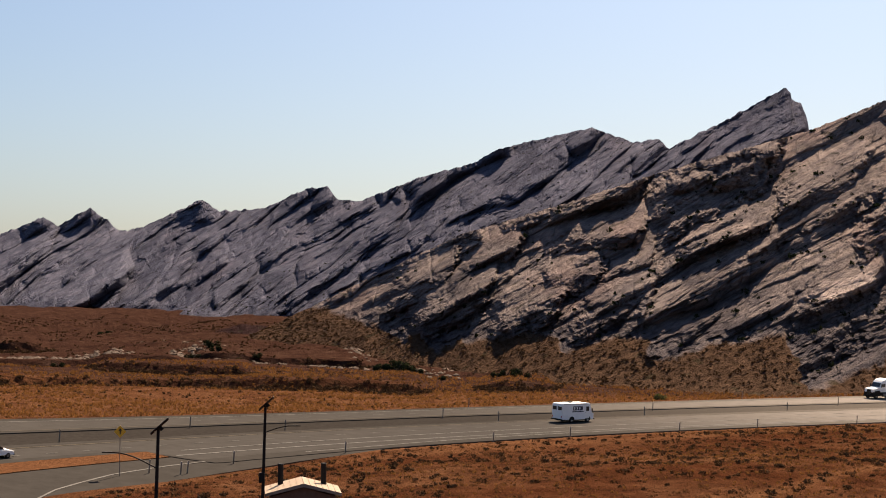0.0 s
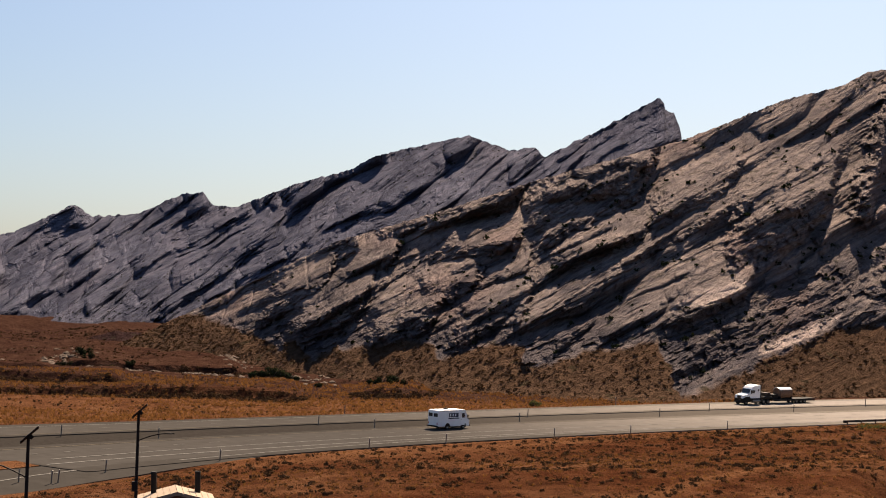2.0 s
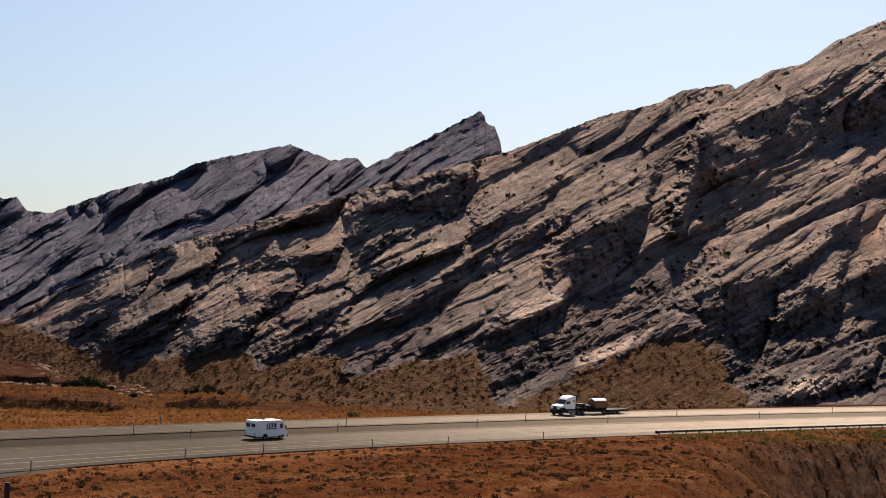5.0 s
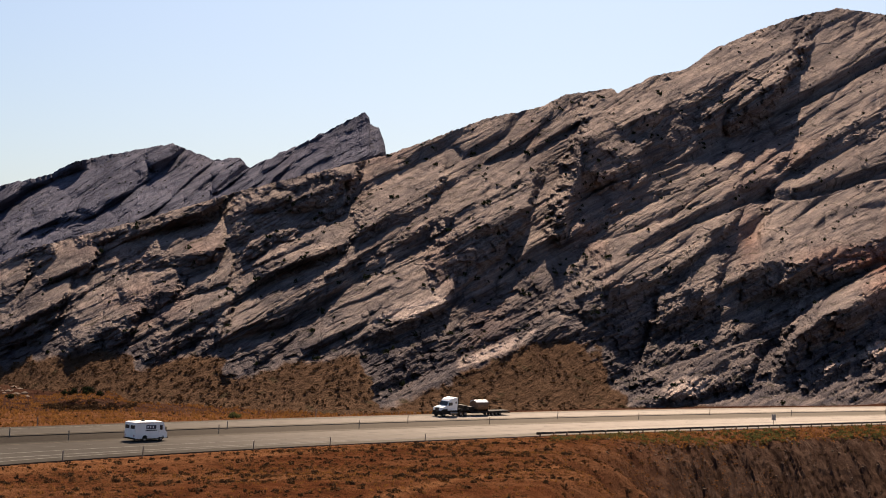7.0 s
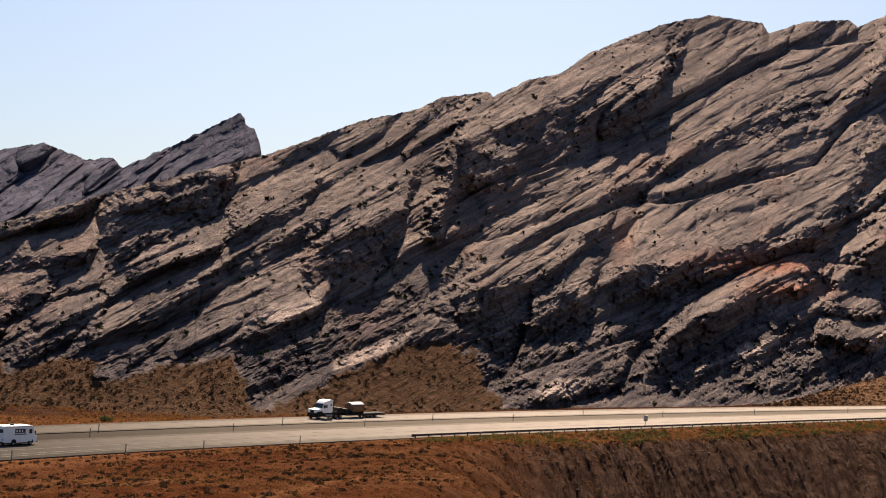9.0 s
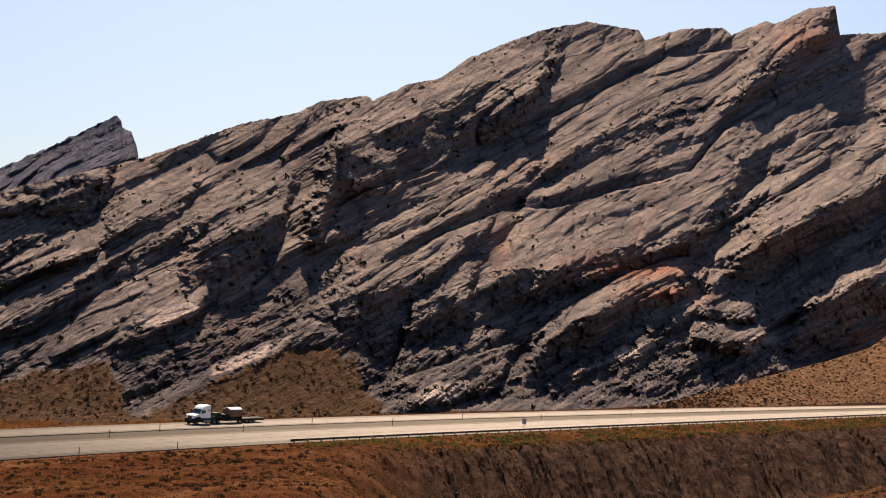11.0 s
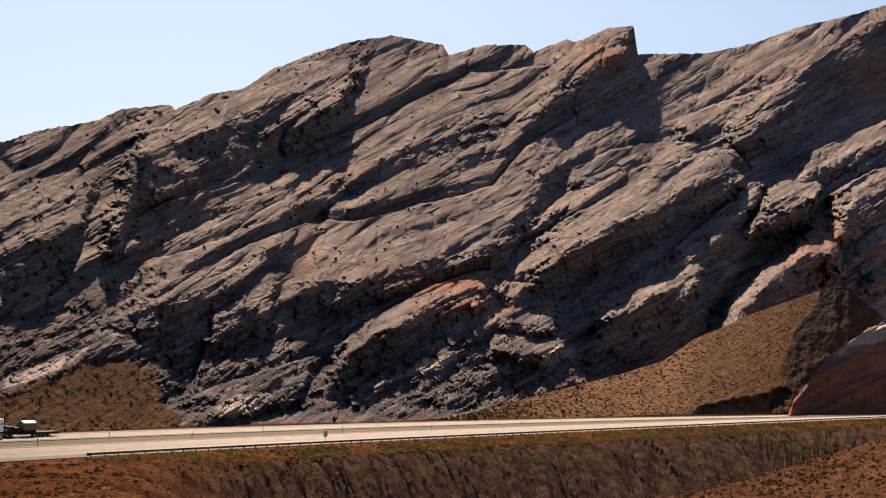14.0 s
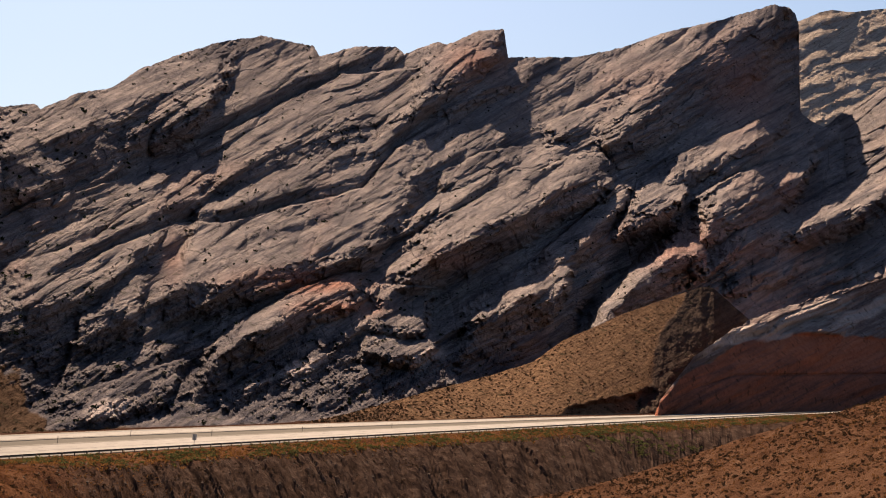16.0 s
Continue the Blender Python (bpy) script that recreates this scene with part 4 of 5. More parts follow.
strip("median_line", "yellow painted line", -22, 52, 26.8, 27.0, YELLOW_LINE, 0.04, parent=far_way)
strip("edge_line", "white painted edge line", -22, 52, 33.5, 33.75, WHITE_LINE, 0.04, parent=far_way)
for i in range(60):
    s0 = -21 + 1.2 * i
    strip("lane_dash", "", s0, s0 + 0.36, 12.3, 12.5, FADED_LINE, 0.04, 0.12, near_way)
    strip("lane_dash", "", s0 + 0.5, s0 + 0.86, 30.2, 30.38, FADED_LINE, 0.04, 0.12, far_way)


def slip_line():
    b = np.arange(-17, -3.4, 0.25)
    q = np.interp(b, [-17, -14.9, -13, -10.5, -8.4, -5.4, -3.4], [-11, -6, -2.5, 0.2, 1.2, 1.5, 1.6])
    rows = [road_point(b, q + off, 0.04 * smooth(b, -8, -7) - 0.02) for off in (0.0, 0.28)]
    me = mesh_from("edge_line", np.stack(rows).reshape(-1, 3), grid_faces(2, len(b))[:, ::-1], WHITE_LINE)
    ob = new("edge_line", me)
    ob.parent = slip_road
    tagged(ob, "white painted edge line")


slip_line()


def on_road(b, q):
    """A pose on the roadway, x along the heading of the near carriageway."""
    p = road_point(np.array([float(b)]), np.array([float(q)]))[0]
    p2 = road_point(np.array([float(b) + 0.3]), np.array([float(q)]))[0]
    p3 = road_point(np.array([float(b)]), np.array([float(q) + 2.0]))[0]
    x = Vector(p2 - p).normalized()
    y = Vector(p3 - p)
    z = x.cross(y).normalized()
    y = z.cross(x)
    m = Matrix((x, y, z)).transposed().to_4x4()
    return Matrix.Translation(p) @ m


# ---- white step van on the near carriageway ----
def wheel_set(parent, places, radius, width, rim_mat):
    for x, y in places:
        bm = tube_bm((x, y - width / 2, radius), (x, y + width / 2, radius), radius, n=24)
        bmesh.ops.bevel(bm, geom=[e for e in bm.edges if len(e.link_faces) == 2 and abs(e.calc_face_angle(0)) > 1], offset=0.05, segments=2, affect="EDGES")
        wheel = part("wheel", bm, BLACK, parent)
        side = -1 if y < 0 else 1
        part("rim", tube_bm((x, y + side * width * 0.44, radius), (x, y + side * (width * 0.5 + 0.02), radius), radius * 0.56, radius * 0.48, 18), rim_mat, wheel, "dull metal rim")


def step_van(m):
    van = thing("delivery_van", m, "white box delivery van with dark lettering on the road", "van")
    L, W, H = 6.8, 2.3, 2.95
    side = [(-L / 2, 0.55), (-L / 2, H - 0.12), (-L / 2 + 0.15, H), (L / 2 - 1.15, H), (L / 2 - 0.85, H - 0.16), (L / 2 - 0.45, 1.55), (L / 2 - 0.05, 1.35), (L / 2, 0.6), (L / 2 - 0.1, 0.45), (-L / 2 + 0.1, 0.45)]
    part("body", prism_bm(side, -W / 2, W / 2, 0.05), WHITE_PAINT, van)
    part("roof_edge", box_bm((L - 1.5, 0.05, 0.06), (-0.5, -W / 2 - 0.01, H - 0.14), 0.015), SIGN_GREY, van, "grey metal roof edge strip")
    part("roof_vent", box_bm((0.5, 0.5, 0.2), (-0.6, 0.2, H + 0.1), 0.05), DARK_STEEL, van, "dark roof vent")
    part("windscreen", prism_bm([(L / 2 - 0.83, H - 0.28), (L / 2 - 0.46, 1.62), (L / 2 - 0.42, 1.62), (L / 2 - 0.79, H - 0.28)], -W / 2 + 0.15, W / 2 - 0.15), GLASS_DARK, van, "dark windscreen")
    door = part("side_door", box_bm((0.95, 0.03, 1.9), (L / 2 - 1.5, -W / 2 - 0.012, 1.55), 0.012), WHITE_PAINT, van)
    part("door_window", box_bm((0.62, 0.02, 0.7), (L / 2 - 1.45, -W / 2 - 0.032, 2.08), 0.01), GLASS_DARK, door, "dark door window")
    part("door_handle", box_bm((0.16, 0.04, 0.04), (L / 2 - 1.85, -W / 2 - 0.04, 1.5), 0.01), SIGN_GREY, door)
    part("logo_panel", box_bm((2.1, 0.02, 0.62), (-0.15, -W / 2 - 0.014, 2.18), 0.006), NAVY, van, "dark logo block")
    for x in (-0.85, -0.3, 0.25):
        part("logo_letter", box_bm((0.22, 0.012, 0.36), (x, -W / 2 - 0.026, 2.18), 0.004), WHITE_PAINT, van)
    part("lettering_bar", box_bm((2.4, 0.016, 0.16), (-0.1, -W / 2 - 0.012, 1.68), 0.005), NAVY, van, "dark bar of small lettering")
    for y in (-0.56, 0.56):
        rear = part("rear_door", box_bm((0.03, 1.05, 2.1), (-L / 2 - 0.012, y, 1.62), 0.012), WHITE_PAINT, van)
        part("rear_window", box_bm((0.02, 0.86, 0.55), (-L / 2 - 0.034, y, 2.2), 0.01), GLASS_DARK, rear, "dark rear window")
    part("rear_bumper", box_bm((0.25, W, 0.18), (-L / 2 - 0.1, 0, 0.52), 0.04), DARK_STEEL, van, "dark steel rear bumper")
    part("front_bumper", box_bm((0.2, W + 0.04, 0.24), (L / 2 + 0.08, 0, 0.55), 0.05), DARK_STEEL, van, "dark steel front bumper")
    for y in (-0.95, 0.95):
        part("tail_lamp", box_bm((0.03, 0.16, 0.3), (-L / 2 - 0.02, y, 0.92), 0.01), SIGN_RED, van, "red tail lamp")
        part("mirror", box_bm((0.08, 0.22, 0.42), (L / 2 - 0.62, y * 1.42, 1.95), 0.03), DARK_STEEL, van, "black wing mirror")
    part("underbody", box_bm((L - 1.0, W - 0.5, 0.3), (0, 0, 0.42), 0.05), DARK_STEEL, van)
    wheel_set(van, [(L / 2 - 1.3, -0.98), (L / 2 - 1.3, 0.98), (-L / 2 + 2.05, -0.98), (-L / 2 + 2.05, 0.98)], 0.42, 0.3, SIGN_GREY)
    for x in (L / 2 - 1.3, -L / 2 + 2.05):
        part("wheel_arch", prism_bm([(x + 0.56 * math.cos(a), 0.42 + 0.56 * math.sin(a)) for a in np.linspace(0, math.pi, 11)], -W / 2 - 0.008, -W / 2 + 0.1), DARK_STEEL, van)
    return van


SIGN_RED = plain("lamp_red", (0.35, 0.02, 0.015), 0.3)
step_van(on_road(7.8, 14.2))


# ---- lorry with a flat trailer, driving the other way on the far carriageway ----
RUST = plain("brown_machine_paint", (0.17, 0.10, 0.065), 0.6, wear=0.4, scale=2.0)


def lorry(m):
    truck = thing("lorry", m, "white cab lorry pulling a low flat trailer with a tank", "truck")
    cab = [(3.0, 0.6), (3.0, 1.3), (2.9, 1.95), (1.5, 2.15), (1.15, 2.3), (0.75, 3.15), (0.2, 3.65), (-0.9, 3.9), (-1.9, 3.9), (-1.9, 0.6)]
    body = part("cab", prism_bm(cab, -1.2, 1.2, 0.09), WHITE_PAINT, truck)
    part("windscreen", prism_bm([(1.2, 2.32), (0.8, 3.1), (0.84, 3.13), (1.26, 2.32)], -1.02, 1.02), GLASS_DARK, body, "dark windscreen")
    for y in (-1.22, 1.22):
        part("side_window", box_bm((0.85, 0.03, 0.6), (0.2, y, 2.62), 0.01), GLASS_DARK, body, "dark side window")
        part("sleeper_window", box_bm((0.4, 0.03, 0.4), (-1.3, y, 2.9), 0.01), GLASS_DARK, body, "dark sleeper window")
        part("fender", prism_bm([(2.95, 0.55), (2.9, 1.3), (2.5, 1.5), (1.6, 1.45), (1.2, 0.9), (1.2, 0.55)], y * 0.99 - 0.09, y * 0.99 + 0.09, 0.03), DARK_STEEL, body)
        part("side_skirt", box_bm((3.0, 0.06, 0.75), (-0.4, y * 1.02, 0.95), 0.02), DARK_STEEL, truck, "dark side skirt")
        part("fuel_tank", tube_bm((-1.7, y * 0.92, 0.75), (0.4, y * 0.92, 0.75), 0.33, n=20), STEEL, truck, "steel fuel tank")
        part("exhaust_stack", tube_bm((-2.05, y * 0.9, 0.9), (-2.05, y * 0.9, 4.0), 0.09, n=12), DARK_STEEL, truck, "dark exhaust stack")
        part("mirror", box_bm((0.1, 0.2, 0.7), (1.0, y * 1.17, 2.6), 0.03), DARK_STEEL, truck)
        part("headlamp", box_bm((0.06, 0.4, 0.22), (3.0, y * 0.72, 1.2), 0.03), SIGN_GREY, body, "clear headlamp")
    part("lower_hood", prism_bm([(3.04, 0.62), (3.04, 1.28), (2.6, 1.62), (1.25, 1.72), (0.9, 1.2), (0.9, 0.62)], -1.235, 1.235, 0.04), DARK_STEEL, body, "dark lower hood and wings")
    grille = part("grille", box_bm((0.06, 1.0, 0.95), (3.0, 0, 1.35), 0.03), DARK_STEEL, body, "dark radiator grille")
    for z in (1.05, 1.25, 1.45, 1.65):
        part("grille_bar", box_bm((0.03, 0.92, 0.04), (3.04, 0, z)), STEEL, grille)
    part("bumper", box_bm((0.3, 2.4, 0.4), (3.05, 0, 0.6), 0.08), DARK_STEEL, truck, "dark front bumper")
    part("chassis", box_bm((7.6, 0.9, 0.3), (-1.0, 0, 0.85), 0.03), DARK_STEEL, truck)
    part("fifth_wheel", tube_bm((-3.7, 0, 1.0), (-3.7, 0, 1.22), 0.5, n=20), DARK_STEEL, truck)
    wheel_set(truck, [(2.1, -1.0), (2.1, 1.0), (-3.1, -0.95), (-3.1, 0.95), (-4.4, -0.95), (-4.4, 0.95)], 0.52, 0.34, STEEL)
    bed = part("trailer_deck", prism_bm([(-2.9, 1.25), (-2.9, 1.6), (-5.2, 1.6), (-6.0, 1.0), (-16.5, 1.0), (-18.6, 0.75), (-18.6, 0.55), (-6.2, 0.62), (-5.4, 1.25)], -1.28, 1.28, 0.03), BLACK, truck, "black steel trailer deck")
    for x in np.arange(-7, -16.5, -1.5):
        part("deck_rib", box_bm((0.12, 2.6, 0.16), (x, 0, 0.86), 0.02), DARK_STEEL, bed)
    part("tail_ramp", box_bm((2.2, 2.3, 0.14), (-17.6, 0, 0.98), 0.03), BLACK, bed, "raised dark tail ramp")
    part("tool_box", box_bm((1.2, 2.2, 0.7), (-4.4, 0, 1.95), 0.05), DARK_STEEL, bed, "dark tool box")
    wheel_set(truck, [(x, y) for x in (-13.0, -14.2, -15.4) for y in (-1.0, 1.0)], 0.45, 0.34, STEEL)
    tank = part("tank", tube_bm((-8.2, 0, 2.1), (-11.6, 0, 2.1), 1.1, n=28), RUST, truck, "brown steel tank")
    # white shell over the upper part of the brown tank
    part("tank_top", prism_bm([(1.16 * math.cos(a), 2.1 + 1.16 * math.sin(a)) for a in np.linspace(radians(38), radians(142), 14)] + [(1.05 * math.cos(a), 2.1 + 1.05 * math.sin(a)) for a in np.linspace(radians(142), radians(38), 14)], -1.9, 1.9), WHITE_PAINT, tank, "white top of the tank").matrix_basis = Matrix.Translation((-9.9, 0, 0)) @ pose(0, 0, 0, 0, 0, 90)
    for x in (-8.2, -11.6):
        part("tank_end", tube_bm((x - 0.06, 0, 2.1), (x + 0.06, 0, 2.1), 1.14, n=28), RUST, tank)
        part("cradle", prism_bm([(x - 0.2, 0.98), (x + 0.2, 0.98), (x + 0.14, 1.5), (x - 0.14, 1.5)], -1.0, 1.0), DARK_STEEL, truck)
    part("engine_block", box_bm((1.5, 1.6, 0.9), (-6.9, 0, 1.5), 0.12, 3), DARK_STEEL, truck, "dark engine block")
    return truck


lorry(on_road(19.2, 32.0) @ pose(9, 0, 0, 0, 0, 180))


# ---- white car at the start of the view, on the near carriageway ----
def small_car(m):
    car = thing("car", m, "white saloon car on the highway", "car")
    low = [(-2.3, 0.35), (-2.35, 0.75), (-2.2, 0.95), (1.0, 0.98), (2.1, 0.8), (2.3, 0.6), (2.3, 0.35)]
    top = [(-1.8, 0.93), (-1.2, 1.42), (0.2, 1.45), (1.1, 0.95)]
    part("body", prism_bm(low, -0.88, 0.88, 0.07), WHITE_PAINT, car)
    cabin = part("cabin", prism_bm(top, -0.76, 0.76, 0.05), GLASS_DARK, car, "dark glass cabin")
    part("roof", box_bm((1.35, 1.4, 0.06), (-0.5, 0, 1.45), 0.025), WHITE_PAINT, cabin)
    for y in (-0.62, 0.62):
        part("headlight", box_bm((0.08, 0.36, 0.16), (2.24, y, 0.7), 0.03), SIGN_GREY, car, "clear headlight")
    part("bumper", box_bm((0.16, 1.7, 0.2), (2.26, 0, 0.42), 0.05), DARK_STEEL, car)
    wheel_set(car, [(1.4, -0.8), (1.4, 0.8), (-1.4, -0.8), (-1.4, 0.8)], 0.33, 0.22, STEEL)
    return car


small_car(on_road(-11.9, 12.5))


# ---- rest area: toilet hut and solar lamps ----
def hut(b, r):
    z = floor_at(b, r)
    ob = thing("toilet_hut", pose(r * math.sin(radians(b)), r * math.cos(radians(b)), z - 0.1, 0, 0, -b + 2), "brown concrete toilet hut with a pale gabled roof", "hut")
    W, D, H = 4.9, 4.2, 2.35
    part("wall", prism_bm([(-W / 2, 0), (W / 2, 0), (W / 2, H), (0, H + 0.72), (-W / 2, H)], -D / 2, D / 2), WALL_BROWN, ob)
    for s in (-1, 1):
        roof = [(0, H + 1.02), (s * (W / 2 + 0.42), H + 0.28), (s * (W / 2 + 0.42), H + 0.14), (0, H + 0.86)]
        side = part("roof", prism_bm(roof, -D / 2 - 0.45, D / 2 + 0.45, 0.015), ROOF, ob, "pale tan roof slab")
        for k in range(6):
            f = (k + 0.5) / 6
            x, zz = s * f * (W / 2 + 0.42), H + 1.02 - 0.74 * f
            part("shingle_course", box_bm((0.46, D + 0.94, 0.035), (x, 0, zz + 0.02), 0.008), ROOF, side).matrix_basis = Matrix.Translation((x, 0, zz)) @ pose(0, 0, 0, 0, s * 15.1, 0) @ Matrix.Translation((-x, 0, -zz))
        part("barge_board", prism_bm([(0, H + 0.98), (s * (W / 2 + 0.4), H + 0.26), (s * (W / 2 + 0.4), H + 0.1), (0, H + 0.8)], -D / 2 - 0.49, -D / 2 - 0.455), ROOF, side)
        door = part("door", box_bm((0.95, 0.06, 2.05), (s * 1.45, -D / 2 - 0.02, 1.05), 0.015), DOOR_BROWN, ob, "dark brown steel door")
        part("door_handle", box_bm((0.04, 0.06, 0.16), (s * 1.45 - s * 0.36, -D / 2 - 0.07, 1.05), 0.01), SIGN_GREY, door)
        part("door_frame", box_bm((1.1, 0.05, 0.08), (s * 1.45, -D / 2 - 0.02, 2.13), 0.01), WALL_BROWN, ob)
        part("vent_stack", tube_bm((s * 1.65, 0.9, H + 0.3), (s * 1.65, 0.9, H + 2.15), 0.21, n=16), DARK_STEEL, ob, "black vent stack")
        part("stack_cap", tube_bm((s * 1.65, 0.9, H + 2.15), (s * 1.65, 0.9, H + 2.24), 0.25, 0.2, 16), DARK_STEEL, ob)
    board = part("notice_board", box_bm((0.8, 0.05, 0.95), (0, -D / 2 - 0.03, 1.75), 0.015), SIGN_BLACK, ob, "dark notice board")
    part("notice", box_bm((0.5, 0.02, 0.3), (0, -D / 2 - 0.062, 1.45), 0.004), WHITE_PAINT, board, "white notice")
    part("symbol", box_bm((0.24, 0.02, 0.34), (0, -D / 2 - 0.062, 1.92), 0.004), SIGN_GREY, board, "plain white symbol")
    part("floor_slab", box_bm((W + 1.6, D + 2.0, 0.16), (0, -0.6, 0.06), 0.02), SIGN_GREY, ob, "grey concrete slab")
    return ob


DOOR_BROWN = plain("brown_door_paint", (0.055, 0.032, 0.024), 0.5, wear=0.2)
hut(-4.03, 125.0)
PANEL = plain("solar_cells", (0.012, 0.014, 0.03), 0.15, 0.2)


def solar_lamp(b, r, top, turn, arm_side, lean):
    z = floor_at(b, r)
    H = top - z
    ob = thing("solar_street_lamp", pose(r * math.sin(radians(b)), r * math.cos(radians(b)), z - 0.05, 0, lean, -b), "dark steel street lamp with a tilted solar panel", "street lamp", "solar lamps of the rest area")
    part("pole", tube_bm((0, 0, 0), (0, 0, H - 0.25), 0.14, 0.1, 14), DARK_STEEL, ob)
    part("base_plate", box_bm((0.5, 0.5, 0.06), (0, 0, 0.06), 0.01), DARK_STEEL, ob)
    tilt = Matrix.Translation((0.06, 0, H - 0.1)) @ pose(0, 0, 0, 0, 0, turn) @ pose(0, 0, 0, 0, -42, 0) @ pose(0, 0, 0, -16, 0, 0)
    panel = part("solar_panel", box_bm((1.45, 0.75, 0.05), (0, 0, 0), 0.01), DARK_STEEL, ob, "solar panel in a bright frame")
    panel.matrix_basis = tilt
    part("cells", box_bm((1.36, 0.68, 0.012), (0, 0, 0.031)), PANEL, panel, "dark blue solar cells")
    part("frame_edge", box_bm((0.05, 0.77, 0.07), (0.73, 0, 0), 0.01), SIGN_GREY, panel, "bright aluminium frame edge")
    part("bracket", box_bm((0.25, 0.12, 0.3), (0, 0, -0.14), 0.02), DARK_STEEL, panel)
    hz, reach, climb = (H - 2.25, 2.1, 0.55) if arm_side > 0 else (H - 2.75, 2.9, 1.0)
    arm = bmesh.new()
    prev = Vector((0, 0, hz))
    for k in range(1, 7):
        f = k / 6
        nxt = Vector((arm_side * reach * f, 0, hz + climb * math.sin(f * math.pi / 2)))
        tube_bm(prev, nxt, 0.045, n=8, bm=arm)
        prev = nxt
    bracket = part("arm", arm, DARK_STEEL, ob)
    part("lamp_head", box_bm((0.62, 0.24, 0.09), (prev.x + arm_side * 0.25, 0, prev.z), 0.03), DARK_STEEL, bracket, "flat dark lamp head")
    part("battery_box", box_bm((0.42, 0.32, 0.75), (-0.12, 0, H - 5.6), 0.04), DARK_STEEL, ob, "dark battery box")
    return ob


solar_lamp(-5.43, 122.0, 12.75, 8, 1, 1.2)
solar_lamp(-9.12, 105.0, 12.35, 8, -1, 1.2)


# ---- signs, posts, guard rails ----
def diamond_sign(b, r, top):
    z = floor_at(b, r)
    ob = thing("warning_sign", pose(r * math.sin(radians(b)), r * math.cos(radians(b)), z - 0.1, 0, 0, -b), "yellow diamond warning sign on a thin steel post", "road sign")
    H = top - z
    part("post", box_bm((0.08, 0.06, H), (0, 0.05, H / 2), 0.01), STEEL, ob)
    face = bmesh.new()
    box_bm((0.92, 0.02, 0.92), (0, 0, 0), 0.006, bm=face)
    plate = part("sign_plate", face, SIGN_YELLOW, ob, "yellow diamond plate")
    plate.matrix_basis = Matrix.Translation((0, 0, H - 0.62)) @ pose(0, 0, 0, 0, 45, 0)
    bar = part("arrow_shaft", box_bm((0.13, 0.012, 0.5), (0, 0, 0), 0.004), SIGN_BLACK, plate, "black symbol")
    bar.matrix_basis = pose(0.02, -0.018, 0, 0, -45, 0)
    tip = part("arrow_head", prism_bm([(-0.2, 0.1), (0.2, 0.1), (0, 0.36)], -0.006, 0.006), SIGN_BLACK, plate)
    tip.matrix_basis = pose(0.0, -0.018, 0, 0, -45, 0)
    return ob


diamond_sign(-10.32, 176.0, EYE + 176 * math.tan(radians(-4.18)))


def grey_sign(b, q, h):
    ob = thing("road_sign", on_road(b, q) @ pose(0, 0, -0.6), "small grey road sign seen from behind on a post", "road sign")
    part("post", box_bm((0.09, 0.09, h + 0.6), (0, 0, h / 2), 0.01), STEEL, ob)
    part("sign_plate", box_bm((0.03, 1.1, 1.3), (0, 0, h), 0.01), SIGN_GREY, ob, "bare grey sign plate")
    part("brace", box_bm((0.05, 0.9, 0.06), (-0.04, 0, h + 0.3), 0.01), STEEL, ob)
    return ob


grey_sign(27.0, -1.4, 3.1)


def delineator():
    ob = thing("delineator_post", on_road(-9.5, -0.8) @ pose(0, 0, -0.35), "thin dark roadside marker post", "marker post", "marker posts along the highway")
    part("post", box_bm((0.09, 0.14, 1.75), (0, 0, 0.87), 0.02), STEEL, ob)
    part("reflector", box_bm((0.02, 0.12, 0.18), (-0.06, 0, 1.6), 0.006), SIGN_GREY, ob, "pale reflector")
    return ob


marker = delineator()
for b, q in [(-6.6, -0.8), (-2.7, -0.8), (2.5, -0.8), (5.2, -0.8), (9.0, -0.8), (11.6, -1.2), (15.0, -0.8), (-13.0, 18.8), (-8.6, 18.8), (-1.2, 18.8), (6.0, 18.8), (10.9, 18.8), (15.6, 18.8), (20.0, 18.8), (25.0, 18.8), (30.0, 18.8),
             (-13.9, 24.6), (-3.4, 24.6), (5.0, 24.6), (12.0, 24.6), (18.0, 24.6), (23.0, 24.6), (28.0, 24.6), (7.6, 37.0), (16.5, 37.0), (22.0, 37.0), (33.0, 18.8), (36.0, 18.8)]:
    copy_thing(marker, on_road(b, q) @ pose(0, 0, -0.35))
for db in (0, 0.22):
    copy_thing(marker, on_road(-8.9 + db, -3.0) @ pose(0, 0, -0.4, 0, 3 * (db > 0), 0))


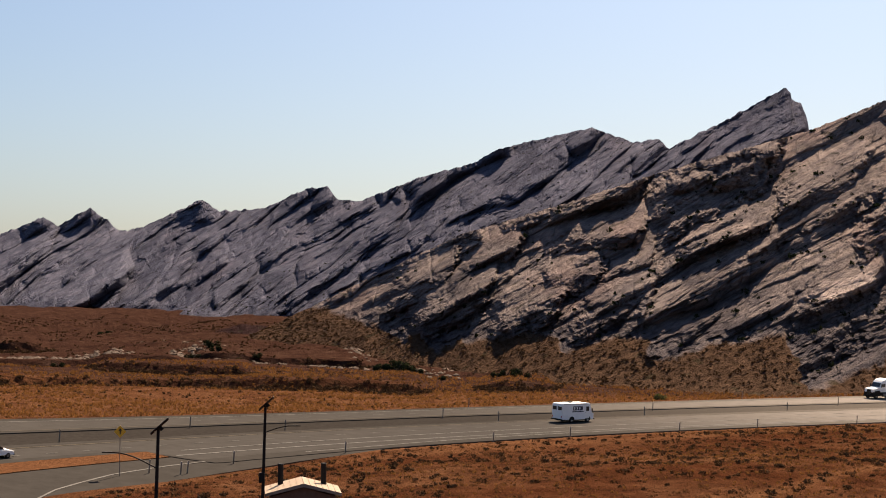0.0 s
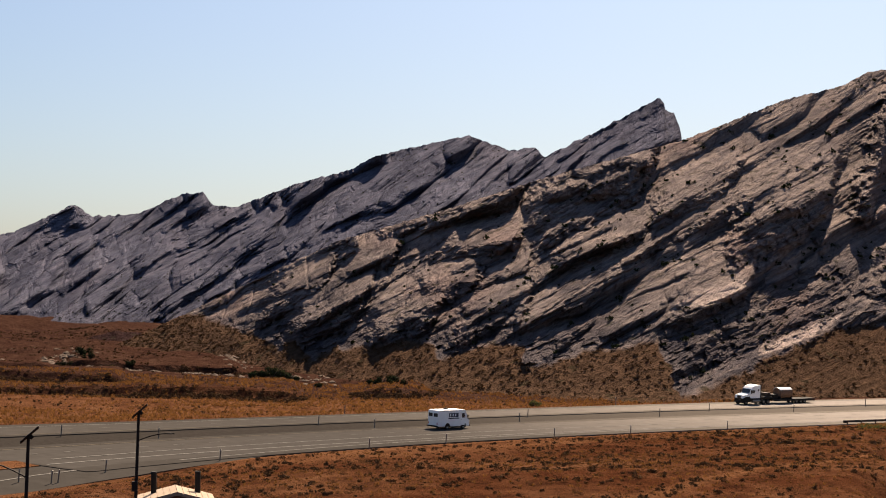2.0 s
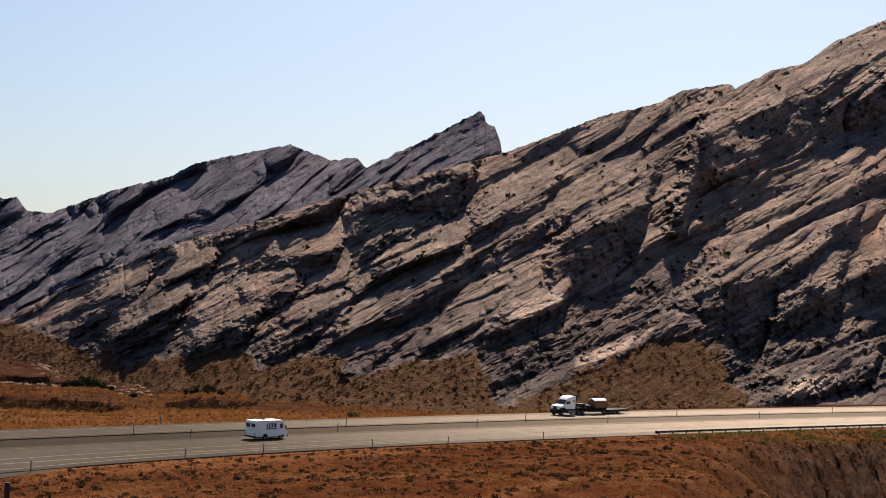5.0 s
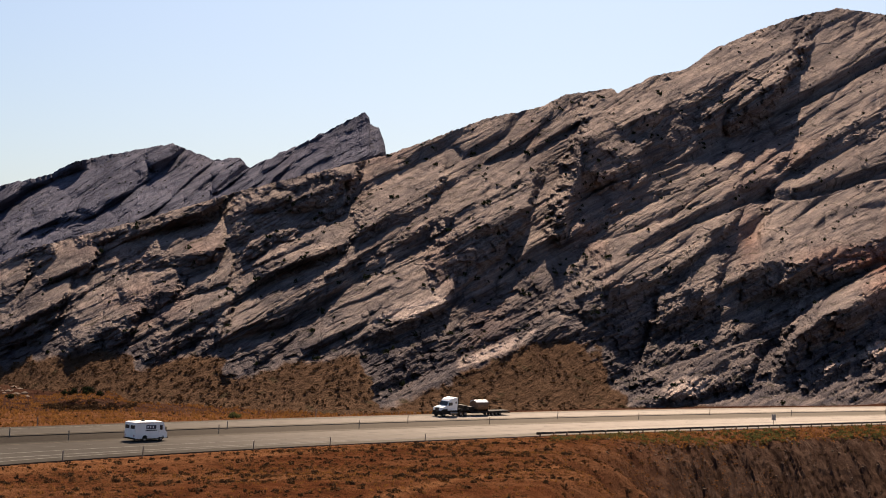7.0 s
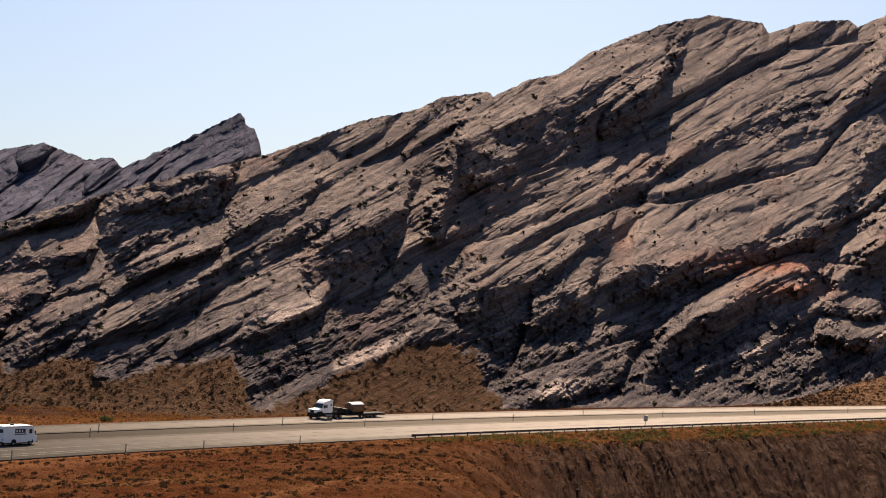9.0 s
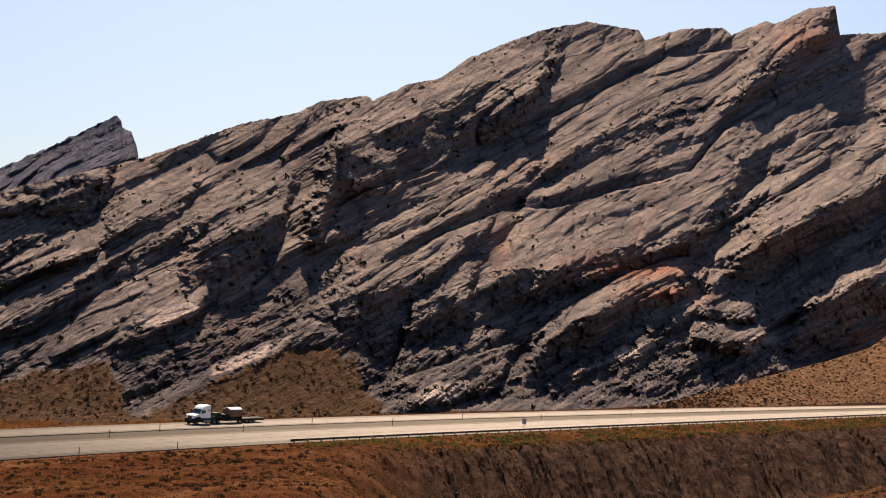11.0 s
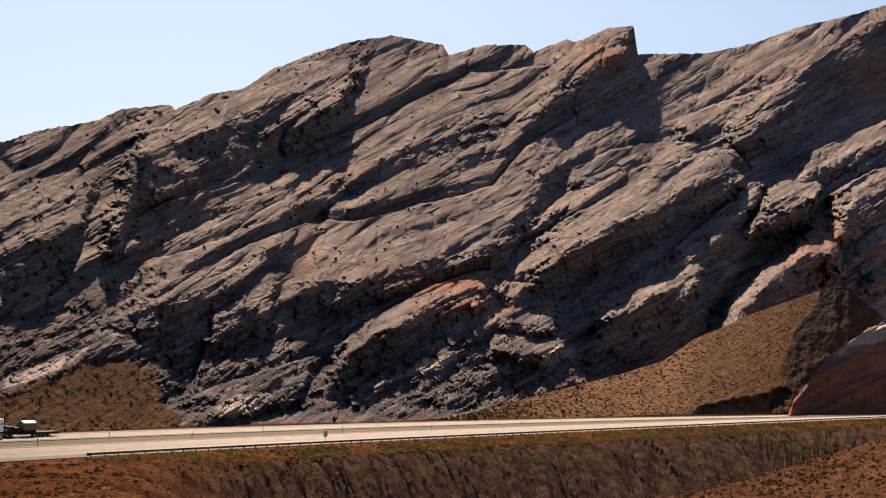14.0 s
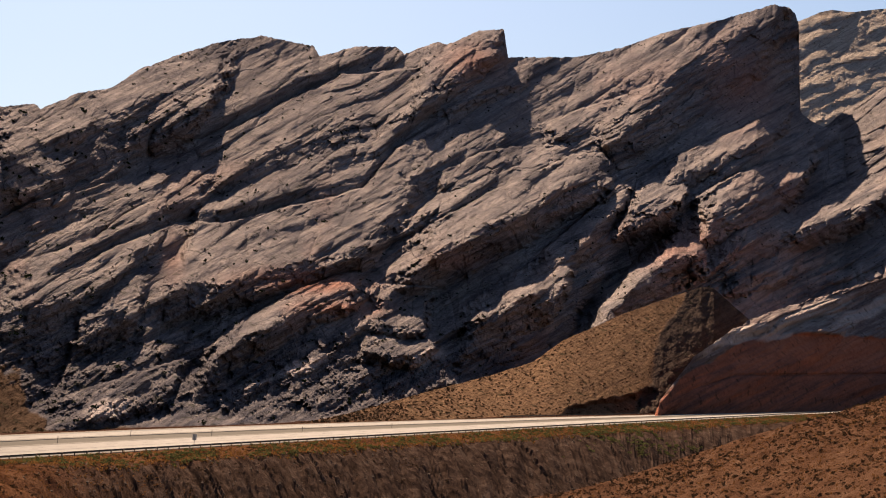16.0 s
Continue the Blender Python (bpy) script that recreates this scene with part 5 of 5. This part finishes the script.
def guard_rail(name, b0, b1, q, label, spacing=4.0):
    b = np.arange(b0, b1, 0.02)
    line = road_point(b, np.full(len(b), q))
    run = np.concatenate([[0], np.cumsum(np.hypot(*np.diff(line[:, :2], axis=0).T))])
    stations = np.interp(np.arange(0, run[-1], spacing), run, b)
    first = on_road(stations[0], q)
    ob = thing(name, first, label, "guard rail")
    inv = first.inverted()
    post_bm = box_bm((0.16, 0.2, 1.3), (0, -0.16, 0.05), 0.01)
    first_post = None
    for s in stations:
        m = inv @ on_road(s, q)
        if first_post is None:
            first_post = part("post", post_bm, STEEL_POST, ob)
        else:
            p = new("post", first_post.data)
            p.parent = ob
            p.matrix_basis = m
    # w-shaped beam
    prof = [(0.0, 0.42), (-0.0, 0.47), (0.08, 0.53), (0.0, 0.60), (0.0, 0.64), (0.08, 0.71), (0.0, 0.78), (0.0, 0.82)]
    bb = np.arange(b0, b1, 0.1)
    verts = []
    for y, z in prof:
        p = road_point(bb, np.full(len(bb), q + y), z)
        verts.append(p)
    V = np.stack(verts)
    loc = np.array([inv @ Vector(p) for p in V.reshape(-1, 3)])
    me = mesh_from("rail", loc, grid_faces(len(prof), len(bb)), STEEL_POST, smooth_shade=False)
    rail = new("rail", me)
    rail.parent = ob
    thick = rail.modifiers.new("thickness", "SOLIDIFY")
    thick.thickness = 0.03
    part("end_piece", box_bm((0.9, 0.3, 0.5), (-0.35, 0, 0.6), 0.08), DARK_STEEL, ob, "dark padded end piece")
    return ob


STEEL_POST = plain("rusted_guard_rail", (0.102, 0.08052, 0.06444), 0.55, 0.5, wear=0.35, scale=3.0)
guard_rail("guard_rail", 19.0, 49.5, -0.9, "weathered steel guard rail along the near shoulder")
guard_rail("guard_rail", 41.3, 46.0, 36.8, "weathered steel guard rail along the far shoulder")


# ---- scrub, shrubs, trees, boulders ----
def leaf_material(name, dark, light, through_light=0.08):
    m, n, l, b = material(name, 0.85)
    r = n.new("ShaderNodeNewGeometry")
    tint = node_ramp(n, l, r.outputs["Random Per Island"], [(0.0, dark), (1.0, light)])
    l.new(tint, b.inputs["Base Color"])
    b.inputs["Specular IOR Level"].default_value = 0.0
    thin, both = n.new("ShaderNodeBsdfTranslucent"), n.new("ShaderNodeMixShader")
    l.new(tint, thin.inputs["Color"])
    both.inputs[0].default_value = through_light
    l.new(b.outputs[0], both.inputs[1])
    l.new(thin.outputs[0], both.inputs[2])
    l.new(both.outputs[0], n["Material Output"].inputs["Surface"])
    return m


SAGE = leaf_material("dry_sagebrush", (0.03222, 0.02041, 0.01181), (0.09126, 0.0537, 0.029))
GREEN = leaf_material("green_shrub", (0.03007, 0.03437, 0.01289), (0.1074, 0.102, 0.03759), 0.35)
JUNIPER = leaf_material("juniper_leaf", (0.008593, 0.01181, 0.006444), (0.02685, 0.03222, 0.01504))
STRAW = leaf_material("dry_grass", (0.08593, 0.03867, 0.01289), (0.1933, 0.09126, 0.03007), 0.4)
rng = np.random.default_rng(5)


def clump(count, leaf, flat=0.7, spread=0.17):
    """A bush of one unit: many small leaves packed on a few lobes of an uneven dome, as vertices and triangles."""
    lobes = rng.normal(0, spread, (4, 3)) * (1, 1, 0.3) + (0, 0, 0.22)
    pick = rng.integers(0, 4, count)
    d = rng.normal(0, 1, (count, 3))
    d /= np.linalg.norm(d, axis=1)[:, None]
    centre = lobes[pick] + d * rng.uniform(0.16, 0.26, (count, 1))
    centre[:, 2] = np.abs(centre[:, 2]) * flat + 0.02
    side = np.cross(d, rng.normal(0, 1, (count, 3)))
    side /= np.linalg.norm(side, axis=1)[:, None]
    up = np.cross(side, d + rng.normal(0, 0.3, (count, 3)))
    s = rng.uniform(0.6, 1.3, (count, 1)) * leaf
    tri = np.stack([centre - side * s, centre + side * s, centre + up * s * 1.5], 1)
    return tri.reshape(-1, 3)


def tuft(count=9):
    base = rng.normal(0, 0.12, (count, 3)) * (1, 1, 0)
    out = base + rng.normal(0, 0.3, (count, 3)) * (1, 1, 0) + (0, 0, 0.6)
    side = rng.normal(0, 0.07, (count, 3)) * (1, 1, 0)
    return np.stack([base - side, base + side, out], 1).reshape(-1, 3)


def stone(detail=1):
    bm = bmesh.new()
    bmesh.ops.create_icosphere(bm, subdivisions=detail, radius=0.5)
    for v in bm.verts:
        v.co *= 0.75 + 0.45 * rng.random()
        v.co.z *= 0.75
    out = np.array([[v.co[:] for v in f.verts] for f in bm.faces]).reshape(-1, 3)
    bm.free()
    return out


def scatter(name, label, category, shapes, places, sizes, mat, kind="stuff", sink=0.05):
    """Copies of a few shapes over many places, joined in one mesh."""
    blocks = []
    for p, s in zip(places, sizes):
        v = shapes[rng.integers(len(shapes))]
        a = rng.uniform(0, 2 * math.pi)
        c, d = math.cos(a) * s, math.sin(a) * s
        out = np.empty_like(v)
        out[:, 0], out[:, 1], out[:, 2] = v[:, 0] * c - v[:, 1] * d + p[0], v[:, 0] * d + v[:, 1] * c + p[1], v[:, 2] * s + p[2] - sink * s
        blocks.append(out)
    verts = np.concatenate(blocks)
    me = mesh_from(name, verts, np.arange(len(verts)).reshape(-1, 3), mat, smooth_shade=False)
    return tagged(new(name, me), label, category, kind=kind)


def ground_places(n, b0, b1, r0, r1, keep):
    b = rng.uniform(b0, b1, n)
    r = np.sqrt(rng.uniform(r0 ** 2, r1 ** 2, n))
    edge = np.interp(b, TURN_BEARINGS, EDGE_DIST)
    q = (edge - r) * np.sin(np.radians(heading(b) - b))
    ok = keep(b, r, q)
    b, r, q = b[ok], r[ok], q[ok]
    z = ground_height(b, r)[0]
    return np.stack([r * np.sin(np.radians(b)), r * np.cos(np.radians(b)), z], -1), b, r, q


def patchy(b, r, scale, level, seed):
    x, y = r * np.sin(np.radians(b)), r * np.cos(np.radians(b))
    return fbm(x / scale, y / scale, 3, seed) + rng.normal(0, 0.25, len(b)) > level


SAGE_SHAPES = [clump(44, 0.10) for _ in range(7)]
FAR_SHAPES = [clump(16, 0.17) for _ in range(7)]
LOW_SHAPES = [clump(16, 0.14, 0.4, 0.24) for _ in range(7)]
TUFTS = [tuft() for _ in range(6)]
STONES = [stone() for _ in range(7)]
off_ramp = lambda b, q: ~((b < 0) & (q < ramp_near(b) + 2))

# foreground scrub on the red soil
p, b, r, q = ground_places(42000, -16, 53, 110, 420, lambda b, r, q: (q > 3) & off_ramp(b, q) & patchy(b, r, 22, -0.25, 81))
scatter("scrub_near", "small dark sagebrush dotted over the red soil", "scrub", SAGE_SHAPES, p, rng.uniform(0.35, 1.0, len(p)) ** 3 * 1.25, SAGE)
p, b, r, q = ground_places(7000, 38, 53, 200, 312, lambda b, r, q: (q > 30) & patchy(b, r, 25, -0.2, 84))
scatter("hill_scrub", "small round dark scrub over the red hill", "scrub", FAR_SHAPES, p, rng.uniform(0.4, 1.0, len(p)) ** 2.5 * 1.0, SAGE)
p, b, r, q = ground_places(27000, -16, 53, 110, 330, lambda b, r, q: (q > 1.5) & off_ramp(b, q) & patchy(b, r, 30, -0.1, 83))
scatter("dry_grass", "dry golden grass tufts on the desert soil", "grass", TUFTS, p, rng.uniform(0.2, 0.55, len(p)), STRAW)
BROWN = leaf_material("brown_brush", (0.07519, 0.03544, 0.01719), (0.1611, 0.07519, 0.03222), 0.25)
p, b, r, q = ground_places(36000, -16, 53, 110, 330, lambda b, r, q: (q > 2) & off_ramp(b, q) & patchy(b, r, 16, -0.1, 82))
scatter("brown_brush", "low reddish brown brush on the soil", "scrub", LOW_SHAPES, p, rng.uniform(0.3, 1.0, len(p)) ** 1.5 * 1.0, BROWN)
# dark brush lining the washes
p = []
for r0, b0, b1, seed, n in ((334, -16, 0.5, 41, 700), (347, 2, 5, 45, 160), (368, -11.5, -5.5, 42, 260), (432, -8.2, -1.5, 44, 260), (455, -16, -12.6, 47, 160)):
    b = rng.uniform(b0, b1, n)
    r = r0 + wash_bend(r0 * np.sin(np.radians(b)), seed) + rng.normal(-1.5, 2.2, n)
    p.append(np.stack([r * np.sin(np.radians(b)), r * np.cos(np.radians(b)), ground_height(b, r)[0]], -1))
p = np.concatenate(p)
scatter("wash_brush", "dark brush lining the cut banks of the washes", "scrub", SAGE_SHAPES, p, rng.uniform(0.6, 1.0, len(p)) ** 2 * 2.0, SAGE)
# the plain beyond the highway
p, b, r, q = ground_places(23000, -17, 24, 250, 900, lambda b, r, q: (q < -39) & patchy(b, r, 40, -0.1, 85))
scatter("scrub_far", "low brown scrub over the plain beyond the highway", "scrub", FAR_SHAPES, p, rng.uniform(0.3, 1.0, len(p)) ** 1.6 * (0.4 + r / 550), SAGE)
p, b, r, q = ground_places(16000, -17, 16, 215, 390, lambda b, r, q: (q < -37.5) & patchy(b, r, 30, -0.3, 87))
scatter("dry_grass_far", "dry golden grass beside the highway", "grass", TUFTS, p, rng.uniform(0.4, 1.0, len(p)), STRAW)
# green verge above the cut bank
p, b, r, q = ground_places(150000, 19.5, 50, 270, 820, lambda b, r, q: (q > 1.8) & (q < 11) & patchy(b, r, 14, -0.2, 89))
scatter("green_verge", "green shrubs along the top of the bank", "shrub", SAGE_SHAPES, p, rng.uniform(0.5, 1.6, len(p)), GREEN)
p, b, r, q = ground_places(30000, 40.0, 46.5, 420, 760, lambda b, r, q: (q > 3) & (q < 24) & patchy(b, r, 9, 0.15 + 0.25 * np.abs(b - 42.7) ** 1.5, 99))
scatter("bank_shrubs", "dark green shrubs spilling down the bank", "shrub", SAGE_SHAPES, p, rng.uniform(0.6, 1.8, len(p)), GREEN)
p, b, r, q = ground_places(130000, 19.5, 50, 270, 820, lambda b, r, q: (q > 1.2) & (q < 11.5))
scatter("verge_grass", "dry yellow grass along the top of the bank", "grass", TUFTS, p, rng.uniform(0.5, 1.1, len(p)), STRAW)
# stones of the bank
p, b, r, q = ground_places(40000, 21, 50, 240, 800, lambda b, r, q: (q > 8) & (q < 42) & patchy(b, r, 10, 0.0, 91))
BANK_STONE = plain("bank_stone", (0.09126, 0.0623, 0.04511), 0.9, wear=0.5, scale=0.3)
scatter("bank_stones", "loose grey and brown stones on the bank", "stones", STONES, p, rng.uniform(0.2, 0.9, len(p)) ** 2 * 0.9, BANK_STONE, sink=0.0)
# pale broken rock on the low benches
def heaps(n, spots):
    """Places crowded round a few spots: bearing, distance, spread across and in depth."""
    out = []
    for b0, r0, wb, wr in spots:
        b, r = rng.normal(b0, wb, n), rng.normal(r0, wr, n)
        out.append(np.stack([r * np.sin(np.radians(b)), r * np.cos(np.radians(b)), ground_height(b, r)[0]], -1))
    return np.concatenate(out)


p = heaps(40, [(-7.5, 470, 0.35, 14), (-8.1, 440, 0.3, 10), (-11.3, 425, 0.22, 6), (-10.4, 428, 0.25, 7), (-13.3, 408, 0.6, 3), (-12.4, 410, 0.6, 3), (-8.9, 520, 0.5, 8), (-5.6, 415, 0.6, 4), (-2.9, 405, 0.8, 4), (-2.0, 470, 0.3, 12), (0.3, 405, 0.5, 10)])
scatter("bench_rocks", "pale broken rock on the low benches", "rocks", STONES, p, rng.uniform(0.4, 1.0, len(p)) ** 2 * 2.6, ROCK_LOOSE := plain("loose_sandstone", (0.105, 0.076, 0.058), 0.9, wear=0.5, scale=0.2), sink=0.12)


def slope_places(name, n, want, noise_seed=0, level=-9.0):
    pts, soil, B, E = SHEETS[name]
    rows_, cols_ = soil.shape
    i, j = rng.integers(3, rows_ - 2, n), rng.integers(1, cols_ - 1, n)
    ok = want(soil[i, j], B[i, j], E[i, j])
    if level > -9:
        ok &= fbm(B[i, j] * 1.2, E[i, j] * 1.2, 3, noise_seed) + rng.normal(0, 0.2, n) > level
    return pts[i, j][ok]


JUNIPERS = [clump(26, 0.17, 1.0) for _ in range(6)]
p = np.concatenate([slope_places("reef_slope", 36000, lambda s, b, e: (s > 0.6) & (rng.random(len(s)) < 0.8)), slope_places("talus_hill", 3600, lambda s, b, e: s > 0.6)])
scatter("slope_scrub", "small dark scrub dotted over the brown talus slopes", "scrub", FAR_SHAPES, p, rng.uniform(0.3, 1.0, len(p)) ** 1.8 * 1.5, SAGE)
p = np.concatenate([slope_places("reef_slope", 30000, lambda s, b, e: (s < 0.3) & (rng.random(len(s)) < 0.03 + b / 150), 95, 0.0), slope_places("middle_ridge", 900, lambda s, b, e: s < 0.5), slope_places("back_cliff", 500, lambda s, b, e: s < 0.5)])
scatter("reef_junipers", "dark junipers and brush in the cracks of the rock", "shrub", JUNIPERS, p, rng.uniform(0.4, 1.0, len(p)) ** 2 * 2.1, JUNIPER)
BLOCK = plain("broken_sandstone", (0.20, 0.16, 0.145), 0.95, wear=0.6, scale=0.25)
p = slope_places("reef_slope", 14000, lambda s, b, e: (s < 0.5) & (b > 18) & (b < 47) & (e < 1.0 - rng.random(len(s)) * 2.4), 97, 0.12)
scatter("reef_boulders", "fallen and broken sandstone blocks along the foot of the reef", "rocks", STONES, p, rng.uniform(0.4, 1.0, len(p)) ** 3 * 1.7, BLOCK, sink=0.1)




# shrubs and small trees that stand out singly
def shrub(name, label, category, b, r, size, mat, count=420, tall=0.8, z=None):
    z = floor_at(b, r) if z is None else z
    ob = thing(name, pose(r * math.sin(radians(b)), r * math.cos(radians(b)), z - 0.05), label, category)
    trunk = bmesh.new()
    for k in range(5):
        a = k * 1.26 + rng.uniform(0, 0.5)
        tube_bm((0, 0, -0.1), (math.cos(a) * 0.3 * size, math.sin(a) * 0.3 * size, 0.4 * size * tall), 0.05 * size, 0.015 * size, 6, trunk)
    part("stems", trunk, BARK, ob)
    v = clump(count, 0.05, tall, 0.24) * size
    me = mesh_from("crown", v, np.arange(len(v)).reshape(-1, 3), mat, smooth_shade=False)
    crown = new("crown", me)
    crown.parent = ob
    return ob


BARK = plain("grey_bark", (0.09, 0.07, 0.055), 0.9, wear=0.4, scale=8.0)
for b, r, s in [(-1.5, 396, 3.2), (-1.15, 400, 4.4), (-0.75, 402, 5.0), (-0.35, 398, 4.2), (0.0, 394, 3.2), (-0.6, 410, 4.8), (-7.3, 452, 4.5), (-7.9, 430, 3.6), (-7.0, 440, 3.2), (-12.47, 375, 2.6), (-11.0, 640, 4.5), (-10.7, 645, 3.0), (0.8, 372, 2.6), (2.75, 372, 2.8), (3.1, 380, 3.4), (3.5, 384, 3.4), (3.85, 378, 2.6), (-6.4, 425, 3.0), (-5.7, 430, 3.2)]:
    shrub("tamarisk_bush", "dense dark green bush on the plain below the reef", "bush", b, r, s, JUNIPER, 500)
shrub("roadside_bush", "round green bush beside the far carriageway", "bush", 8.45, 309, 3.0, GREEN, 600, 0.6)
for b, r, s in [(4.5, 176, 1.3), (1.2, 150, 1.0), (-7.5, 150, 1.6), (-8.2, 147, 1.3), (12.6, 170, 1.0), (17.0, 235, 1.6), (9.2, 190, 1.1), (-2.0, 160, 0.9), (6.2, 168, 0.9), (19.4, 262, 1.8), (14.8, 195, 1.2), (20.3, 232, 1.7), (20.8, 228, 1.4), (21.1, 236, 2.0), (21.5, 230, 1.6), (21.9, 238, 1.9), (20.1, 246, 1.3), (22.2, 245, 1.7), (19.7, 224, 1.1)]:
    shrub("sagebrush", "rounded dark sagebrush on the red soil", "bush", b, r, s, SAGE, 300)
